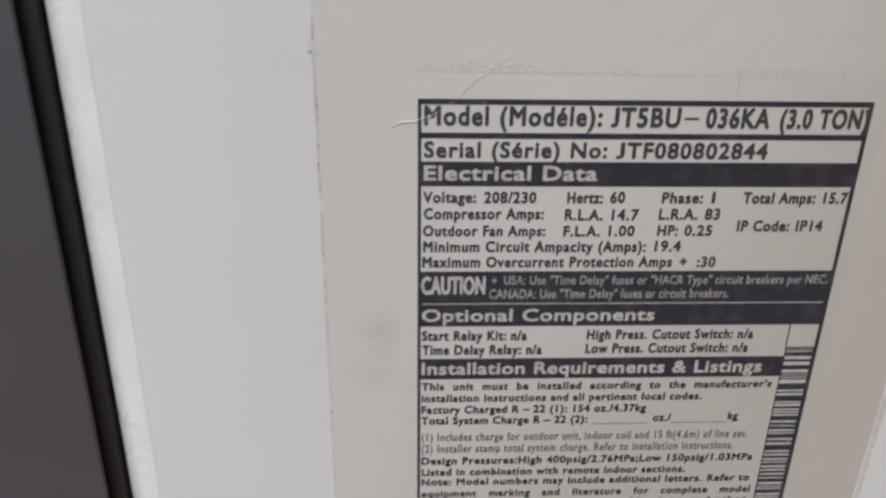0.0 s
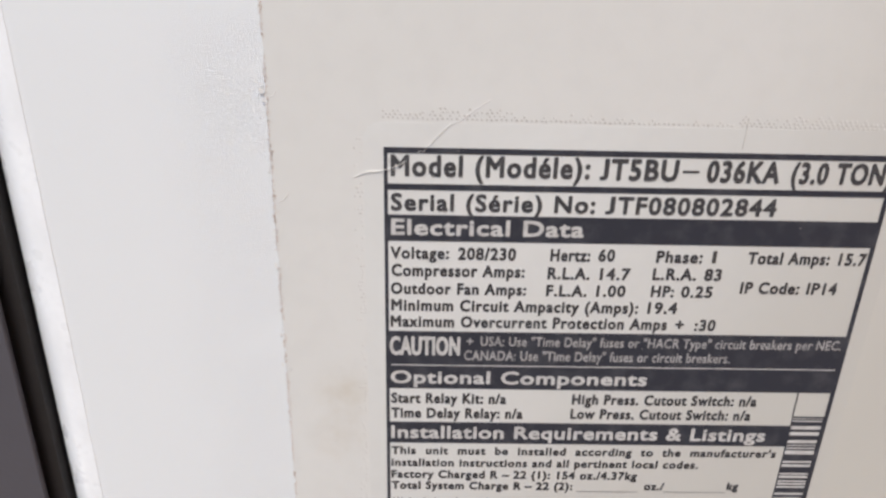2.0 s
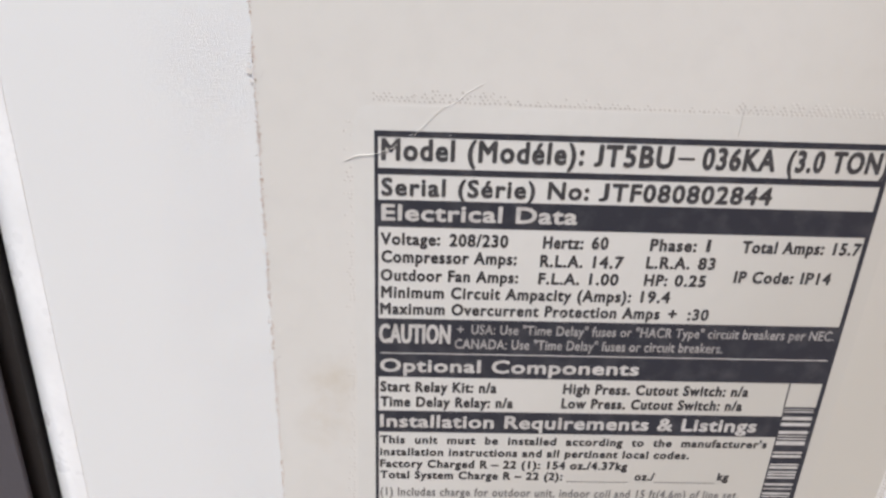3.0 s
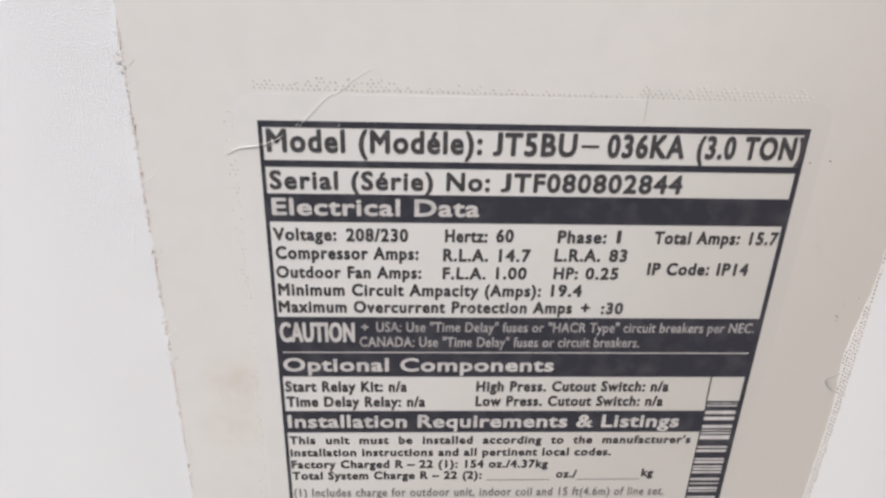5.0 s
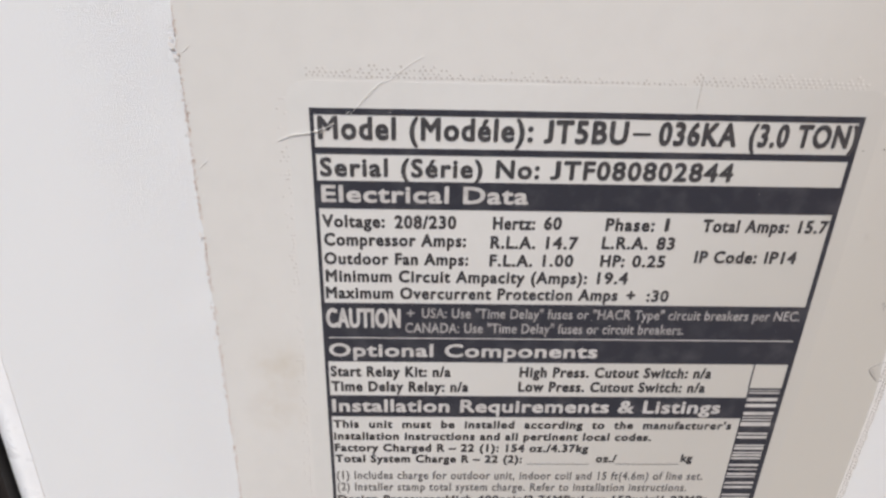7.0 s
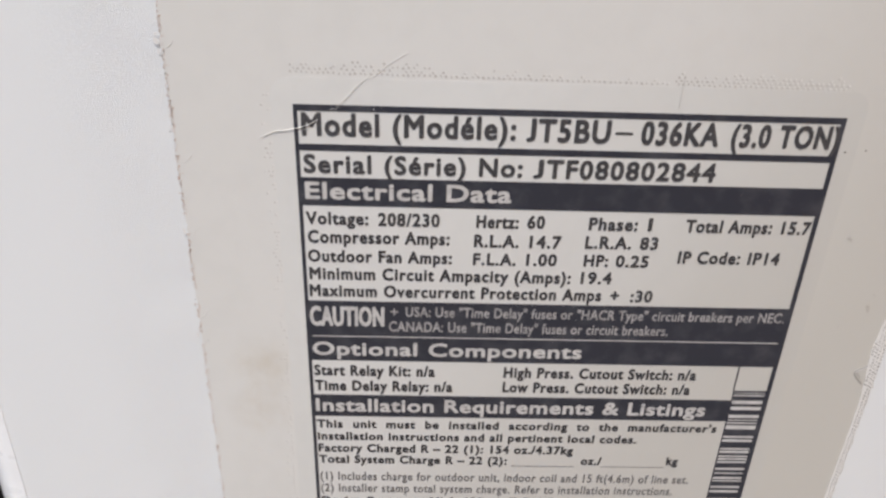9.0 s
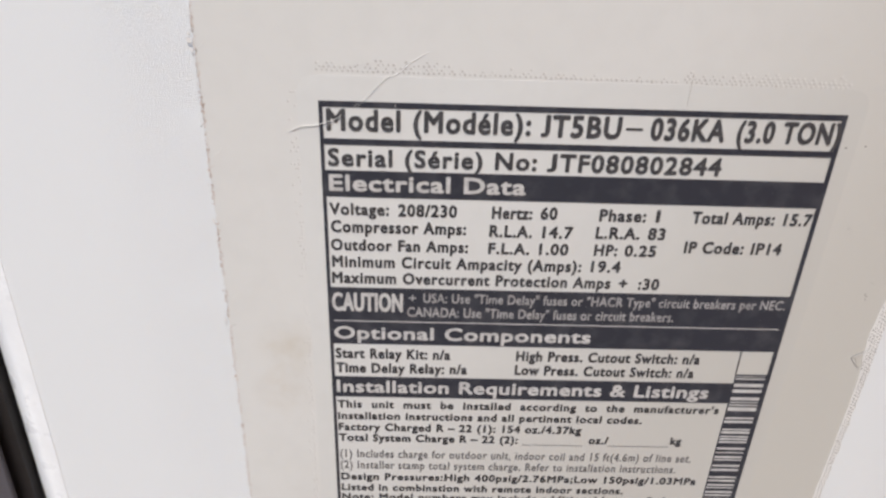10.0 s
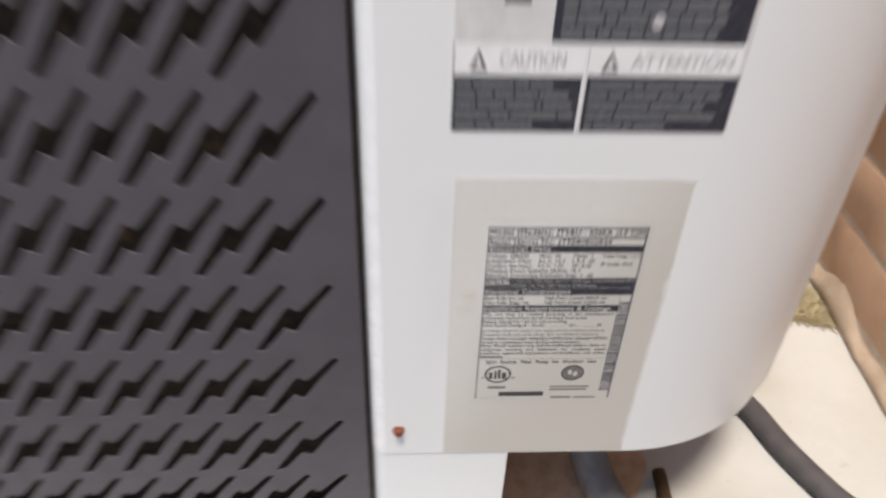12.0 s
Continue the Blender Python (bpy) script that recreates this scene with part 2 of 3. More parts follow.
def upright(me, y):
    """Turns a plate from the xy plane to an upright face at y, looking towards -y."""
    me.transform(Matrix(((1, 0, 0, 0), (0, 0, -1, y), (0, 1, 0, 0), (0, 0, 0, 1))))
    return me


def rounded(x0, x1, z0, z1, r, n=5):
    pts = []
    for cx, cz, a in ((x1 - r, z1 - r, 0), (x0 + r, z1 - r, 90), (x0 + r, z0 + r, 180), (x1 - r, z0 + r, 270)):
        for k in range(n):
            t = radians(a + 90 * k / (n - 1))
            pts.append((cx + r * math.cos(t), cz + r * math.sin(t)))
    return pts


def disc(x, z, rx, rz, n=28):
    return [(x + rx * math.cos(6.28319 * k / n), z + rz * math.sin(6.28319 * k / n)) for k in range(n)]


def tube(points, radius, sides=16, steps=10):
    """A round hose along a smooth line through the points."""
    P = [Vector(p) for p in points]
    line = []
    for i in range(len(P) - 1):
        a, b, c, d = P[max(i - 1, 0)], P[i], P[i + 1], P[min(i + 2, len(P) - 1)]
        for k in range(steps):
            t = k / steps
            line.append(0.5 * ((2 * b) + (c - a) * t + (2 * a - 5 * b + 4 * c - d) * t * t + (3 * b - a - 3 * c + d) * t ** 3))
    line.append(P[-1])
    bm, rings = bmesh.new(), []
    for i, p in enumerate(line):
        t = (line[min(i + 1, len(line) - 1)] - line[max(i - 1, 0)]).normalized()
        u = t.cross(Vector((0.3, 0.2, 1))).normalized()
        v = t.cross(u)
        rings.append([bm.verts.new(p + radius * (math.cos(6.28319 * k / sides) * u + math.sin(6.28319 * k / sides) * v)) for k in range(sides)])
    for a, b in zip(rings, rings[1:]):
        for k in range(sides):
            bm.faces.new((a[k], a[(k + 1) % sides], b[(k + 1) % sides], b[k]))
    bm.faces.new(rings[0][::-1])
    bm.faces.new(rings[-1])
    bmesh.ops.recalc_face_normals(bm, faces=bm.faces)
    return bm


def sweep(profile, z0, z1, thick):
    """A bent sheet: an open outline in plan, raised from z0 to z1, with thickness to its inner side."""
    bm = bmesh.new()
    n = len(profile)
    inner = []
    for i, p in enumerate(profile):
        a, b = Vector(profile[max(i - 1, 0)]), Vector(profile[min(i + 1, n - 1)])
        t = (b - a).normalized()
        inner.append(Vector(p) + thick * Vector((-t.y, t.x)))
    rows = [[bm.verts.new((p[0], p[1], z)) for p in pts] for pts, z in ((profile, z0), (profile, z1), (inner, z1), (inner, z0))]
    for k in range(4):
        r, s = rows[k], rows[(k + 1) % 4]
        for i in range(n - 1):
            bm.faces.new((r[i], r[i + 1], s[i + 1], s[i]))
    bm.faces.new([r[0] for r in rows][::-1])
    bm.faces.new([r[-1] for r in rows])
    bmesh.ops.recalc_face_normals(bm, faces=bm.faces)
    return bm


# ---- ground ----
LEFT, TOP, PAN, GROUND = -0.66, 0.98, 0.2385, 0.04
# unseen ground round the slab, added dark to limit bounce light
bm = bmesh.new()
bmesh.ops.create_grid(bm, x_segments=2, y_segments=2, size=400)
ground = part("ground", bm, DARK_GROUND)
ground.location.z = GROUND - 0.012
tagged(ground, "dark brown ground added out of view to cut bounce light", "ground", kind="structure")
bm = boxes((-0.9, 0.70, -0.14, 0.735, GROUND - 0.06, GROUND))
bmesh.ops.bevel(bm, geom=[e for e in bm.edges if all(v.co.z > GROUND - 0.01 for v in e.verts)], offset=0.004, segments=2, affect="EDGES")
slab = part("pavement", bm, CONCRETE)
tagged(slab, "pale concrete slab with faint stains", "slab", kind="structure")

# ---- the outdoor unit ----
unit = thing("condenser_unit", "white and charcoal outdoor heat pump unit standing on concrete", "heat pump", (0.0, 0.15, GROUND))


def upart(name, data, mat, parent=None, label=""):
    ob = part(name, data, mat, parent or unit, label)
    if not parent:
        ob.matrix_parent_inverse = Matrix.Translation((0, -0.15, -GROUND))
    return ob


# corner panel: a tight bend at the grille, a flat face, then two bends of growing turn round the corner and a straight side
R0, XB = 0.0155, 0.150
BENDS = ((0.2083, 0, 35), (0.12, 35, 90))


def face_y(x):
    """Depth of the panel face, which turns back past XB."""
    return BENDS[0][0] - math.sqrt(BENDS[0][0] ** 2 - (x - XB) ** 2) if x > XB else 0.0


prof = [(-0.0945, 0.022)]
prof += [(-0.0945 + R0 - R0 * math.cos(radians(a)), R0 - R0 * math.sin(radians(a))) for a in range(0, 91, 5)]
XF = -0.0945 + R0
prof += [(XF + (XB - XF) * k / 10, 0.0) for k in range(1, 11)]
for radius, a0, a1 in BENDS:
    px, py = prof[-1]
    for k in range(1, 15):
        a = radians(a0 + (a1 - a0) * k / 10)
        prof.append((px + radius * (math.sin(a) - math.sin(radians(a0))), py + radius * (math.cos(radians(a0)) - math.cos(a))))
X1 = prof[-1][0]
prof += [(X1, 0.26), (X1, 0.34)]
panel = smooth(upart("corner_panel", sweep(prof, PAN, TOP, 0.0012), PAINT, label="white enamelled corner panel with rounded edge"))
# thin lighter strip over the bend that paints its bright highlight
edge = [(-0.0949, 0.018)] + [(-0.0945 + R0 - (R0 + 0.00004 * (10 - a / 12)) * math.cos(radians(a)), R0 - (R0 + 0.00004 * (10 - a / 12)) * math.sin(radians(a))) for a in range(0, 85, 6)]
smooth(upart("edge_highlight", sweep(edge, PAN + 0.001, TOP - 0.002, 0.0002), EDGE_BRIGHT, label="rolled edge with its highlight painted lighter"))
# the front foot below the panel
foot_prof = [(-0.0945, 0.022)] + [(-0.0945 + R0 - R0 * math.cos(radians(a)), 0.0007 + R0 - R0 * math.sin(radians(a))) for a in range(0, 91, 15)] + [(0.0358, 0.0007), (0.0368, 0.0018), (0.0368, 0.10)]
smooth(upart("front_foot", sweep(foot_prof, GROUND, PAN - 0.0002, 0.0012), PAINT, label="white sheet metal lower post"))
# grille with bolt-shaped slots
SLOT = ((0.0005, 0.0018), (0.0035, 0.0003), (0.0042, -0.0028), (-0.0133, -0.0277), (-0.0287, -0.0525), (-0.0308, -0.0537), (-0.0343, -0.0532), (-0.0370, -0.0506), (-0.0385, -0.0498), (-0.0575, -0.0760), (-0.0600, -0.0778), (-0.0655, -0.0778), (-0.0669, -0.0755), (-0.0380, -0.0275), (-0.0350, -0.0240), (-0.0320, -0.0247), (-0.0290, -0.0283), (-0.0255, -0.0280), (-0.0040, -0.0020), (-0.0020, 0.0010))
loops = [rounded(LEFT, -0.0975, GROUND + 0.012, TOP - 0.01, 0.004)]
for row in range(-5, 7):
    for col in range(14):
        tx, tz = -0.1216 - 0.0362 * col, 0.4442 + 0.0793 * row
        if tz - 0.08 > GROUND + 0.02 and tz < TOP - 0.03 and tx - 0.07 > LEFT + 0.02:
            loops.append([(tx + 0.9475 * a, tz + 0.90 * b) for a, b in SLOT])
upart("grille", upright(curve_mesh(loops, 0.0006, 0.0003), 0.0012), DARK_METAL, label="charcoal metal grille with rows of zigzag slots")
# black strip that paints the shade inside the gap beside the grille
upart("gap_strip", boxes((-0.0985, -0.0935, 0.004, 0.03, GROUND + 0.01, TOP)), GAP_DARK, label="black strip standing in for the shaded gap beside the grille")
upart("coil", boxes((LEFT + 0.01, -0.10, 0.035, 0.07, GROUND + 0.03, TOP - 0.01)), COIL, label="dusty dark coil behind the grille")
upart("base_pan", boxes((LEFT, 0.03, 0.012, 0.34, GROUND, GROUND + 0.02)), DARK_METAL)
rim = [(LEFT - 0.005, 0.345), (LEFT - 0.005, -0.004)] + [(x + 0.003, y - 0.004) for x, y in prof[20:]] + [(X1 + 0.003, 0.345)]
cover = upart("top_cover", curve_mesh([rim], 0.015), PAINT)
cover.location.z = TOP + 0.015
upart("back_panel", boxes((LEFT, X1 - 0.002, 0.336, 0.34, PAN, TOP)), PAINT)
upart("end_panel", boxes((LEFT - 0.003, LEFT, 0.0, 0.34, GROUND, TOP)), PAINT)
upart("divider", boxes((0.028, 0.030, 0.03, 0.336, GROUND + 0.02, TOP)), DARK_METAL)
# hex screw with washer
bm = bmesh.new()
bmesh.ops.create_cone(bm, cap_ends=True, segments=20, radius1=0.0058, radius2=0.0052, depth=0.0014, matrix=pose(-0.0680, -0.0007, 0.2725, 90))
head = bmesh.new()
bmesh.ops.create_cone(head, cap_ends=True, segments=6, radius1=0.0042, radius2=0.0039, depth=0.0040, matrix=pose(-0.0680, -0.0030, 0.2725, 90))
screw = upart("screw", head, RUST, label="rusted hex screw")
part("washer", bm, RUST, screw)

# ---- film and labels on the panel ----
rng = random.Random(4)
film = thing("protective_film", "yellowed clear film stuck on the white panel", "film", (0.06, 0, 0.38))


def fpart(name, data, mat, label=""):
    ob = part(name, data, mat, film, label)
    ob.matrix_parent_inverse = Matrix.Translation((-0.06, 0, -0.38))
    return ob


FX0, FZ0, FZ1 = -0.0260, PAN + 0.0015, 0.5420


def film_right(z):
    return 0.1455 + 0.0010 * math.exp(-((z - 0.43) / 0.05) ** 2)


def film_top(x):
    """How far the upper edge drops towards its outer corner."""
    t = min(1.0, max(0.0, (x - 0.113) / 0.033))
    return -0.0028 * t * t


def film_sheet(left, right, z0, z1, nx, nz, rough, y, thick=0.00016, top=None):
    """A thin sheet that follows the panel face, between two side lines, with uneven edges."""
    bm = bmesh.new()
    front = []
    for i in range(nz + 1):
        row = []
        for k in range(nx + 1):
            s, t = k / nx, i / nz
            z = z0 + (z1 - z0) * t
            x = left(z) + (right(z) - left(z)) * s
            if top:
                z += top(x) * t
            d = rough * (noise.noise((x * 900, z * 900, 2.0)) + 0.6 * noise.noise((x * 2300, z * 2300, 7.0)))
            x += d if k in (0, nx) else 0
            z += d if i in (0, nz) else 0
            row.append(bm.verts.new((x, face_y(x) + y, z)))
        front.append(row)
    for a, c in zip(front, front[1:]):
        for k in range(nx):
            bm.faces.new((a[k], a[k + 1], c[k + 1], c[k]))
    rim = front[0] + [r[-1] for r in front[1:]] + front[-1][-2::-1] + [r[0] for r in front[-2:0:-1]]
    back = [bm.verts.new(v.co + Vector((0, thick, 0))) for v in rim]
    for k in range(len(rim)):
        m = (k + 1) % len(rim)
        bm.faces.new((rim[m], rim[k], back[k], back[m]))
    return bm


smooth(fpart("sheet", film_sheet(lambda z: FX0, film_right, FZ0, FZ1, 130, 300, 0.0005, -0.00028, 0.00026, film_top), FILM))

label = thing("rating_label", "white and black printed rating label under clear film", "label", (0.06, 0, 0.40))
LY = -0.00035


def lpart(name, data, mat, note=""):
    ob = part(name, data, mat, label, note)
    ob.matrix_parent_inverse = Matrix.Translation((-0.06, 0, -0.40))
    return ob


def ltext(words, x0, x1, base, cap, mat=None, weight=0.018, shear=0.0, sit=False, spacing=1.14):
    ob = writing(words, x0, x1, base, cap, mat or THIN_INK, label, LY - 0.00006, weight * cap, shear, sit=sit, spacing=spacing)
    ob.matrix_parent_inverse = Matrix.Translation((-0.06, 0, -0.40))
    return ob


def lbar(name, x0, x1, z0, z1, mat, lift=0.0):
    return lpart(name, upright(curve_mesh([[(x0, z0), (x1, z0), (x1, z1), (x0, z1)]], 0.000008), LY - 0.00003 - 0.05 * lift), mat)


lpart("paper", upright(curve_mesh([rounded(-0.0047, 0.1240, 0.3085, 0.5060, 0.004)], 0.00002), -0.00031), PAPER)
for b in ((0, 0.12, 0.4989, 0.5003), (0, 0.0009, 0.3149, 0.4989), (0.1188, 0.12, 0.3149, 0.4989), (0.0009, 0.1188, 0.4901, 0.4916)):
    lbar("border", *b, INK)
for b in ((0.0009, 0.1188, 0.4772, 0.4839), (0.0009, 0.1188, 0.4352, 0.4524), (0.0009, 0.1101, 0.4176, 0.4245)):
    lbar("band", *b, INK)
lbar("rule", 0.0014, 0.1183, 0.4422, 0.4425, WHITE_PRINT, 0.0002)
lbar("rule", 0.1099, 0.1103, 0.4276, 0.4352, INK)
lbar("rule", 0.0011, 0.1101, 0.3643, 0.3646, GREY_INK)
lbar("rule", 0.0537, 0.0711, 0.4011, 0.4013, GREY_INK)
lbar("rule", 0.0785, 0.0961, 0.4012, 0.4014, GREY_INK)
lbar("dash", 0.0698, 0.0737, 0.4953, 0.4959, THIN_INK)
BIG, MID, LOW, FINE = 0.046, 0.050, 0.052, 0.056
for words, x0, x1, z, cap, weight in (
        ("Model (Mod\u00e9le):", 0.0016, 0.0481, 0.4934, 0.0052, BIG), ("J", 0.0504, 0.0525, 0.4932, 0.0053, BIG), ("T5BU", 0.0529, 0.0688, 0.4932, 0.0053, BIG),
        ("036KA", 0.0755, 0.0928, 0.4931, 0.0054, BIG), ("(3.0 TON)", 0.0955, 0.1196, 0.4931, 0.0053, BIG),
        ("Serial (S\u00e9rie) No:", 0.0016, 0.0502, 0.4849, 0.0044, BIG), ("J", 0.0526, 0.0549, 0.4848, 0.0045, BIG), ("TF080802844", 0.0555, 0.0937, 0.4848, 0.0045, BIG),
        ("Voltage:", 0.0014, 0.0157, 0.4725, 0.0032, MID), ("208/230", 0.0179, 0.0321, 0.4724, 0.0033, MID), ("Hertz:", 0.0405, 0.0503, 0.4724, 0.0033, MID), ("60", 0.0523, 0.0564, 0.4725, 0.0033, MID),
        ("Phase:", 0.0666, 0.0780, 0.4724, 0.0033, MID), ("1", 0.0804, 0.0814, 0.4725, 0.0033, MID), ("Total Amps:", 0.0892, 0.1095, 0.4724, 0.0033, MID), ("15.7", 0.1118, 0.1186, 0.4724, 0.0033, MID),
        ("Compressor Amps:", 0.0016, 0.0345, 0.4678, 0.0033, MID), ("R.L.A.", 0.0402, 0.0507, 0.4675, 0.0033, MID), ("14.7", 0.0532, 0.0607, 0.4675, 0.0033, MID), ("L.R.A.", 0.0663, 0.0772, 0.4677, 0.0033, MID), ("83", 0.0792, 0.0835, 0.4677, 0.0033, MID),
        ("IP Code:", 0.0888, 0.1037, 0.4643, 0.0033, MID), ("IP14", 0.1056, 0.1132, 0.4643, 0.0033, MID),
        ("Outdoor Fan Amps:", 0.0014, 0.0352, 0.4629, 0.0032, MID), ("F.L.A.", 0.0402, 0.0504, 0.4628, 0.0032, MID), ("1.00", 0.0528, 0.0601, 0.4629, 0.0032, MID), ("HP:", 0.0665, 0.0723, 0.4630, 0.0032, MID), ("0.25", 0.0741, 0.0820, 0.4630, 0.0032, MID),
        ("Minimum Circuit Ampacity (Amps):", 0.0015, 0.0639, 0.4582, 0.0033, MID), ("19.4", 0.0663, 0.0738, 0.4583, 0.0033, MID),
        ("Maximum Overcurrent Protection Amps", 0.0013, 0.0719, 0.4536, 0.0033, MID), ("+", 0.0740, 0.0762, 0.4536, 0.0033, MID), (":30", 0.0790, 0.0844, 0.4535, 0.0033, MID),
        ("Start Relay Kit: n/a", 0.0013, 0.0320, 0.4305, 0.0033, LOW), ("High Press. Cutout Switch: n/a", 0.0496, 0.0995, 0.4306, 0.0033, LOW),
        ("Time Delay Relay: n/a", 0.0013, 0.0367, 0.4258, 0.0033, LOW), ("Low Press. Cutout Switch: n/a", 0.0496, 0.0987, 0.4260, 0.0033, LOW),
        ("This  unit  must  be  installed  according  to  the  manufacturer's", 0.0012, 0.1082, 0.4137, 0.0027, FINE), ("installation instructions and all pertinent local codes.", 0.0012, 0.0871, 0.4096, 0.0027, FINE),
        ("Factory Charged R \u2013 22 (1): 154 oz./4.37kg", 0.0012, 0.0703, 0.4055, 0.0028, FINE), ("Total System Charge R \u2013 22 (2):", 0.0012, 0.0524, 0.4016, 0.0028, FINE), ("oz./", 0.0728, 0.0785, 0.4019, 0.0028, FINE), ("kg", 0.0964, 0.0997, 0.4022, 0.0028, FINE),
        ("Design Pressures:High 400psig/2.76MPa;Low 150psig/1.03MPa", 0.0013, 0.1070, 0.3867, 0.0028, FINE), ("Listed in combination with remote indoor sections.", 0.0013, 0.0857, 0.3824, 0.0028, FINE),
        ("Note: Model numbers may include additional letters. Refer to", 0.0013, 0.1074, 0.3786, 0.0028, FINE), ("equipment   marking   and   literature   for   complete   model", 0.0013, 0.1084, 0.3740, 0.0028, FINE),
        ("numbers, approved equipment combinations, and other", 0.0013, 0.1078, 0.3698, 0.0028, FINE),
        ("Split  System  Heat  Pump  for  Outdoor  Use", 0.0070, 0.1020, 0.3588, 0.0042, 0.04)):
    ltext(words, x0, x1, z, cap, None, weight, 0, words == "J")
for words, x0, x1, z in (("(1) Includes charge for outdoor unit, indoor coil and 15 ft(4.6m) of line set.", 0.0013, 0.1038, 0.3955), ("(2) Installer stamp total system charge. Refer to installation instructions.", 0.0013, 0.1000, 0.3912)):
    ltext(words, x0, x1, z, 0.0030, GREY_INK, 0.030)
for words, x0, x1, z, cap, weight in (("Electrical Data", 0.0016, 0.0482, 0.4787, 0.0042, 0.044), ("CAUTION", 0.0010, 0.0192, 0.4453, 0.0056, 0.040), ("+", 0.0207, 0.0226, 0.4482, 0.0028, 0.012),
                                       ("USA: Use \"Time Delay\" fuses or \"HACR Type\" circuit breakers per NEC.", 0.0244, 0.1183, 0.4483, 0.0028, 0.024), ("CANADA: Use \"Time Delay\" fuses or circuit breakers.", 0.0203, 0.0899, 0.4440, 0.0029, 0.024),
                                       ("Optional Components", 0.0012, 0.0690, 0.4367, 0.0040, 0.044), ("Installation Requirements & Listings", 0.0012, 0.1040, 0.4191, 0.0042, 0.044)):
    ltext(words, x0, x1, z, cap, DIM_PRINT if weight < 0.03 else WHITE_PRINT, weight, spacing=1.06)
# a word too faint to read
lbar("unreadable_word", 0.0013, 0.0205, 0.3656, 0.3680, GREY_INK)
# bar code: cross bars in a strip, thickness and gap in tenths of a millimetre
lpart("barcode_strip", upright(curve_mesh([[(0.1101, 0.3245), (0.1188, 0.3245), (0.1188, 0.4276), (0.1101, 0.4276)]], 0.00002), LY - 0.00003), INK)
light = []
z = 0.4270
BARS = ((2, 5), (4, 14), (11, 9), (11, 16), (10, 6), (3, 6), (4, 6), (13, 23), (6, 6), (8, 22), (5, 4), (8, 9), (5, 4), (6, 5), (6, 18), (7, 10), (4, 12), (7, 5), (4, 17), (7, 9), (8, 22), (6, 7), (7, 11), (6, 6), (4, 12), (7, 7), (6, 10))
for h, gap in list(BARS) + [(rng.choice((4, 6, 7, 8)), rng.choice((5, 7, 10, 16, 22))) for k in range(60)]:
    if z - 0.0001 * h < 0.3255:
        break
    light.append([(0.1105, z - 0.0001 * h), (0.1186, z - 0.0001 * h), (0.1186, z), (0.1105, z)])
    z -= 0.0001 * (h + gap)
lpart("barcode_print", upright(curve_mesh(light, 0.00002), LY - 0.00006), WHITE_PRINT)
# test marks, drawn as plain shapes
lpart("oval_mark", upright(curve_mesh([disc(0.0183, 0.3455, 0.0117, 0.0105), disc(0.0183, 0.3455, 0.0098, 0.0087)], 0.00002), LY - 0.00003), THIN_INK)
for a, b, m in ((0.0106, 0.0138, 0.3480), (0.0152, 0.0172, 0.3500), (0.0182, 0.0206, 0.3515), (0.0218, 0.0256, 0.3480)):
    lbar("mark_bar", a, b, 0.3400, m, THIN_INK)
lpart("round_mark", upright(curve_mesh([disc(0.0836, 0.3468, 0.0101, 0.0095), disc(0.0836, 0.3468, 0.0082, 0.0077)], 0.00002), LY - 0.00003), THIN_INK)
lpart("round_mark_core", upright(curve_mesh([disc(0.0836, 0.3468, 0.0080, 0.0075), disc(0.0812, 0.3476, 0.0018, 0.0030), disc(0.0860, 0.3458, 0.0018, 0.0030)], 0.00002), LY - 0.00003), GREY_INK)
for a, b, c, d, m in ((0.0045, 0.0062, 0.3405, 0.3422, GREY_INK), (0.0305, 0.0335, 0.3405, 0.3422, GREY_INK), (0.0105, 0.0262, 0.3278, 0.3308, GREY_INK), (0.0655, 0.1005, 0.3287, 0.3308, GREY_INK), (0.0655, 0.0985, 0.3250, 0.3272, GREY_INK), (0.0210, 0.0607, 0.3180, 0.3236, THIN_INK),
                      (0.0225, 0.0600, 0.3140, 0.3158, PALE_INK), (0.0675, 0.0860, 0.3148, 0.3172, GREY_INK), (0.0885, 0.1080, 0.3148, 0.3168, GREY_INK), (0.0040, 0.0185, 0.3150, 0.3172, PALE_INK)):
    lbar("unreadable_word", a, b, c, d, m)

# dust and scuffs over the print
def scuffs(rows, n=6):
    bm = bmesh.new()
    for x, z, size, stretch, a in rows:
        ca, sa = math.cos(a), math.sin(a)
        pts = []
        for k in range(n):
            t = 6.28319 * k / n
            rad = size * rng.uniform(0.6, 1.1)
            u, v = rad * math.cos(t), rad * stretch * math.sin(t)
            pts.append((x + u * ca - v * sa, LY - 0.00009, z + u * sa + v * ca))
        bm.faces.new([bm.verts.new(p) for p in pts])
    bmesh.ops.recalc_face_normals(bm, faces=bm.faces)
    return bm


rows = []
for z0, z1, count in ((0.4772, 0.4839, 46), (0.4352, 0.4524, 90), (0.4176, 0.4245, 40), (0.4901, 0.4916, 14), (0.4989, 0.5003, 14)):
    rows += [(rng.uniform(0.002, 0.118), rng.uniform(z0, z1), rng.uniform(0.00006, 0.00016), rng.uniform(0.4, 1.0), rng.uniform(0, 3)) for k in range(count)]
tagged(lpart("dust", scuffs(rows), DUST, "fine grey dust on the black bands"), kind="stuff")
rows = [(rng.uniform(0.0, 0.12), rng.uniform(0.32, 0.499), rng.uniform(0.00006, 0.00013), rng.uniform(0.5, 1.0), rng.uniform(0, 3)) for k in range(60)]
tagged(lpart("specks", scuffs(rows), MARK_GREY, "tiny grey specks on the paper"), kind="stuff")
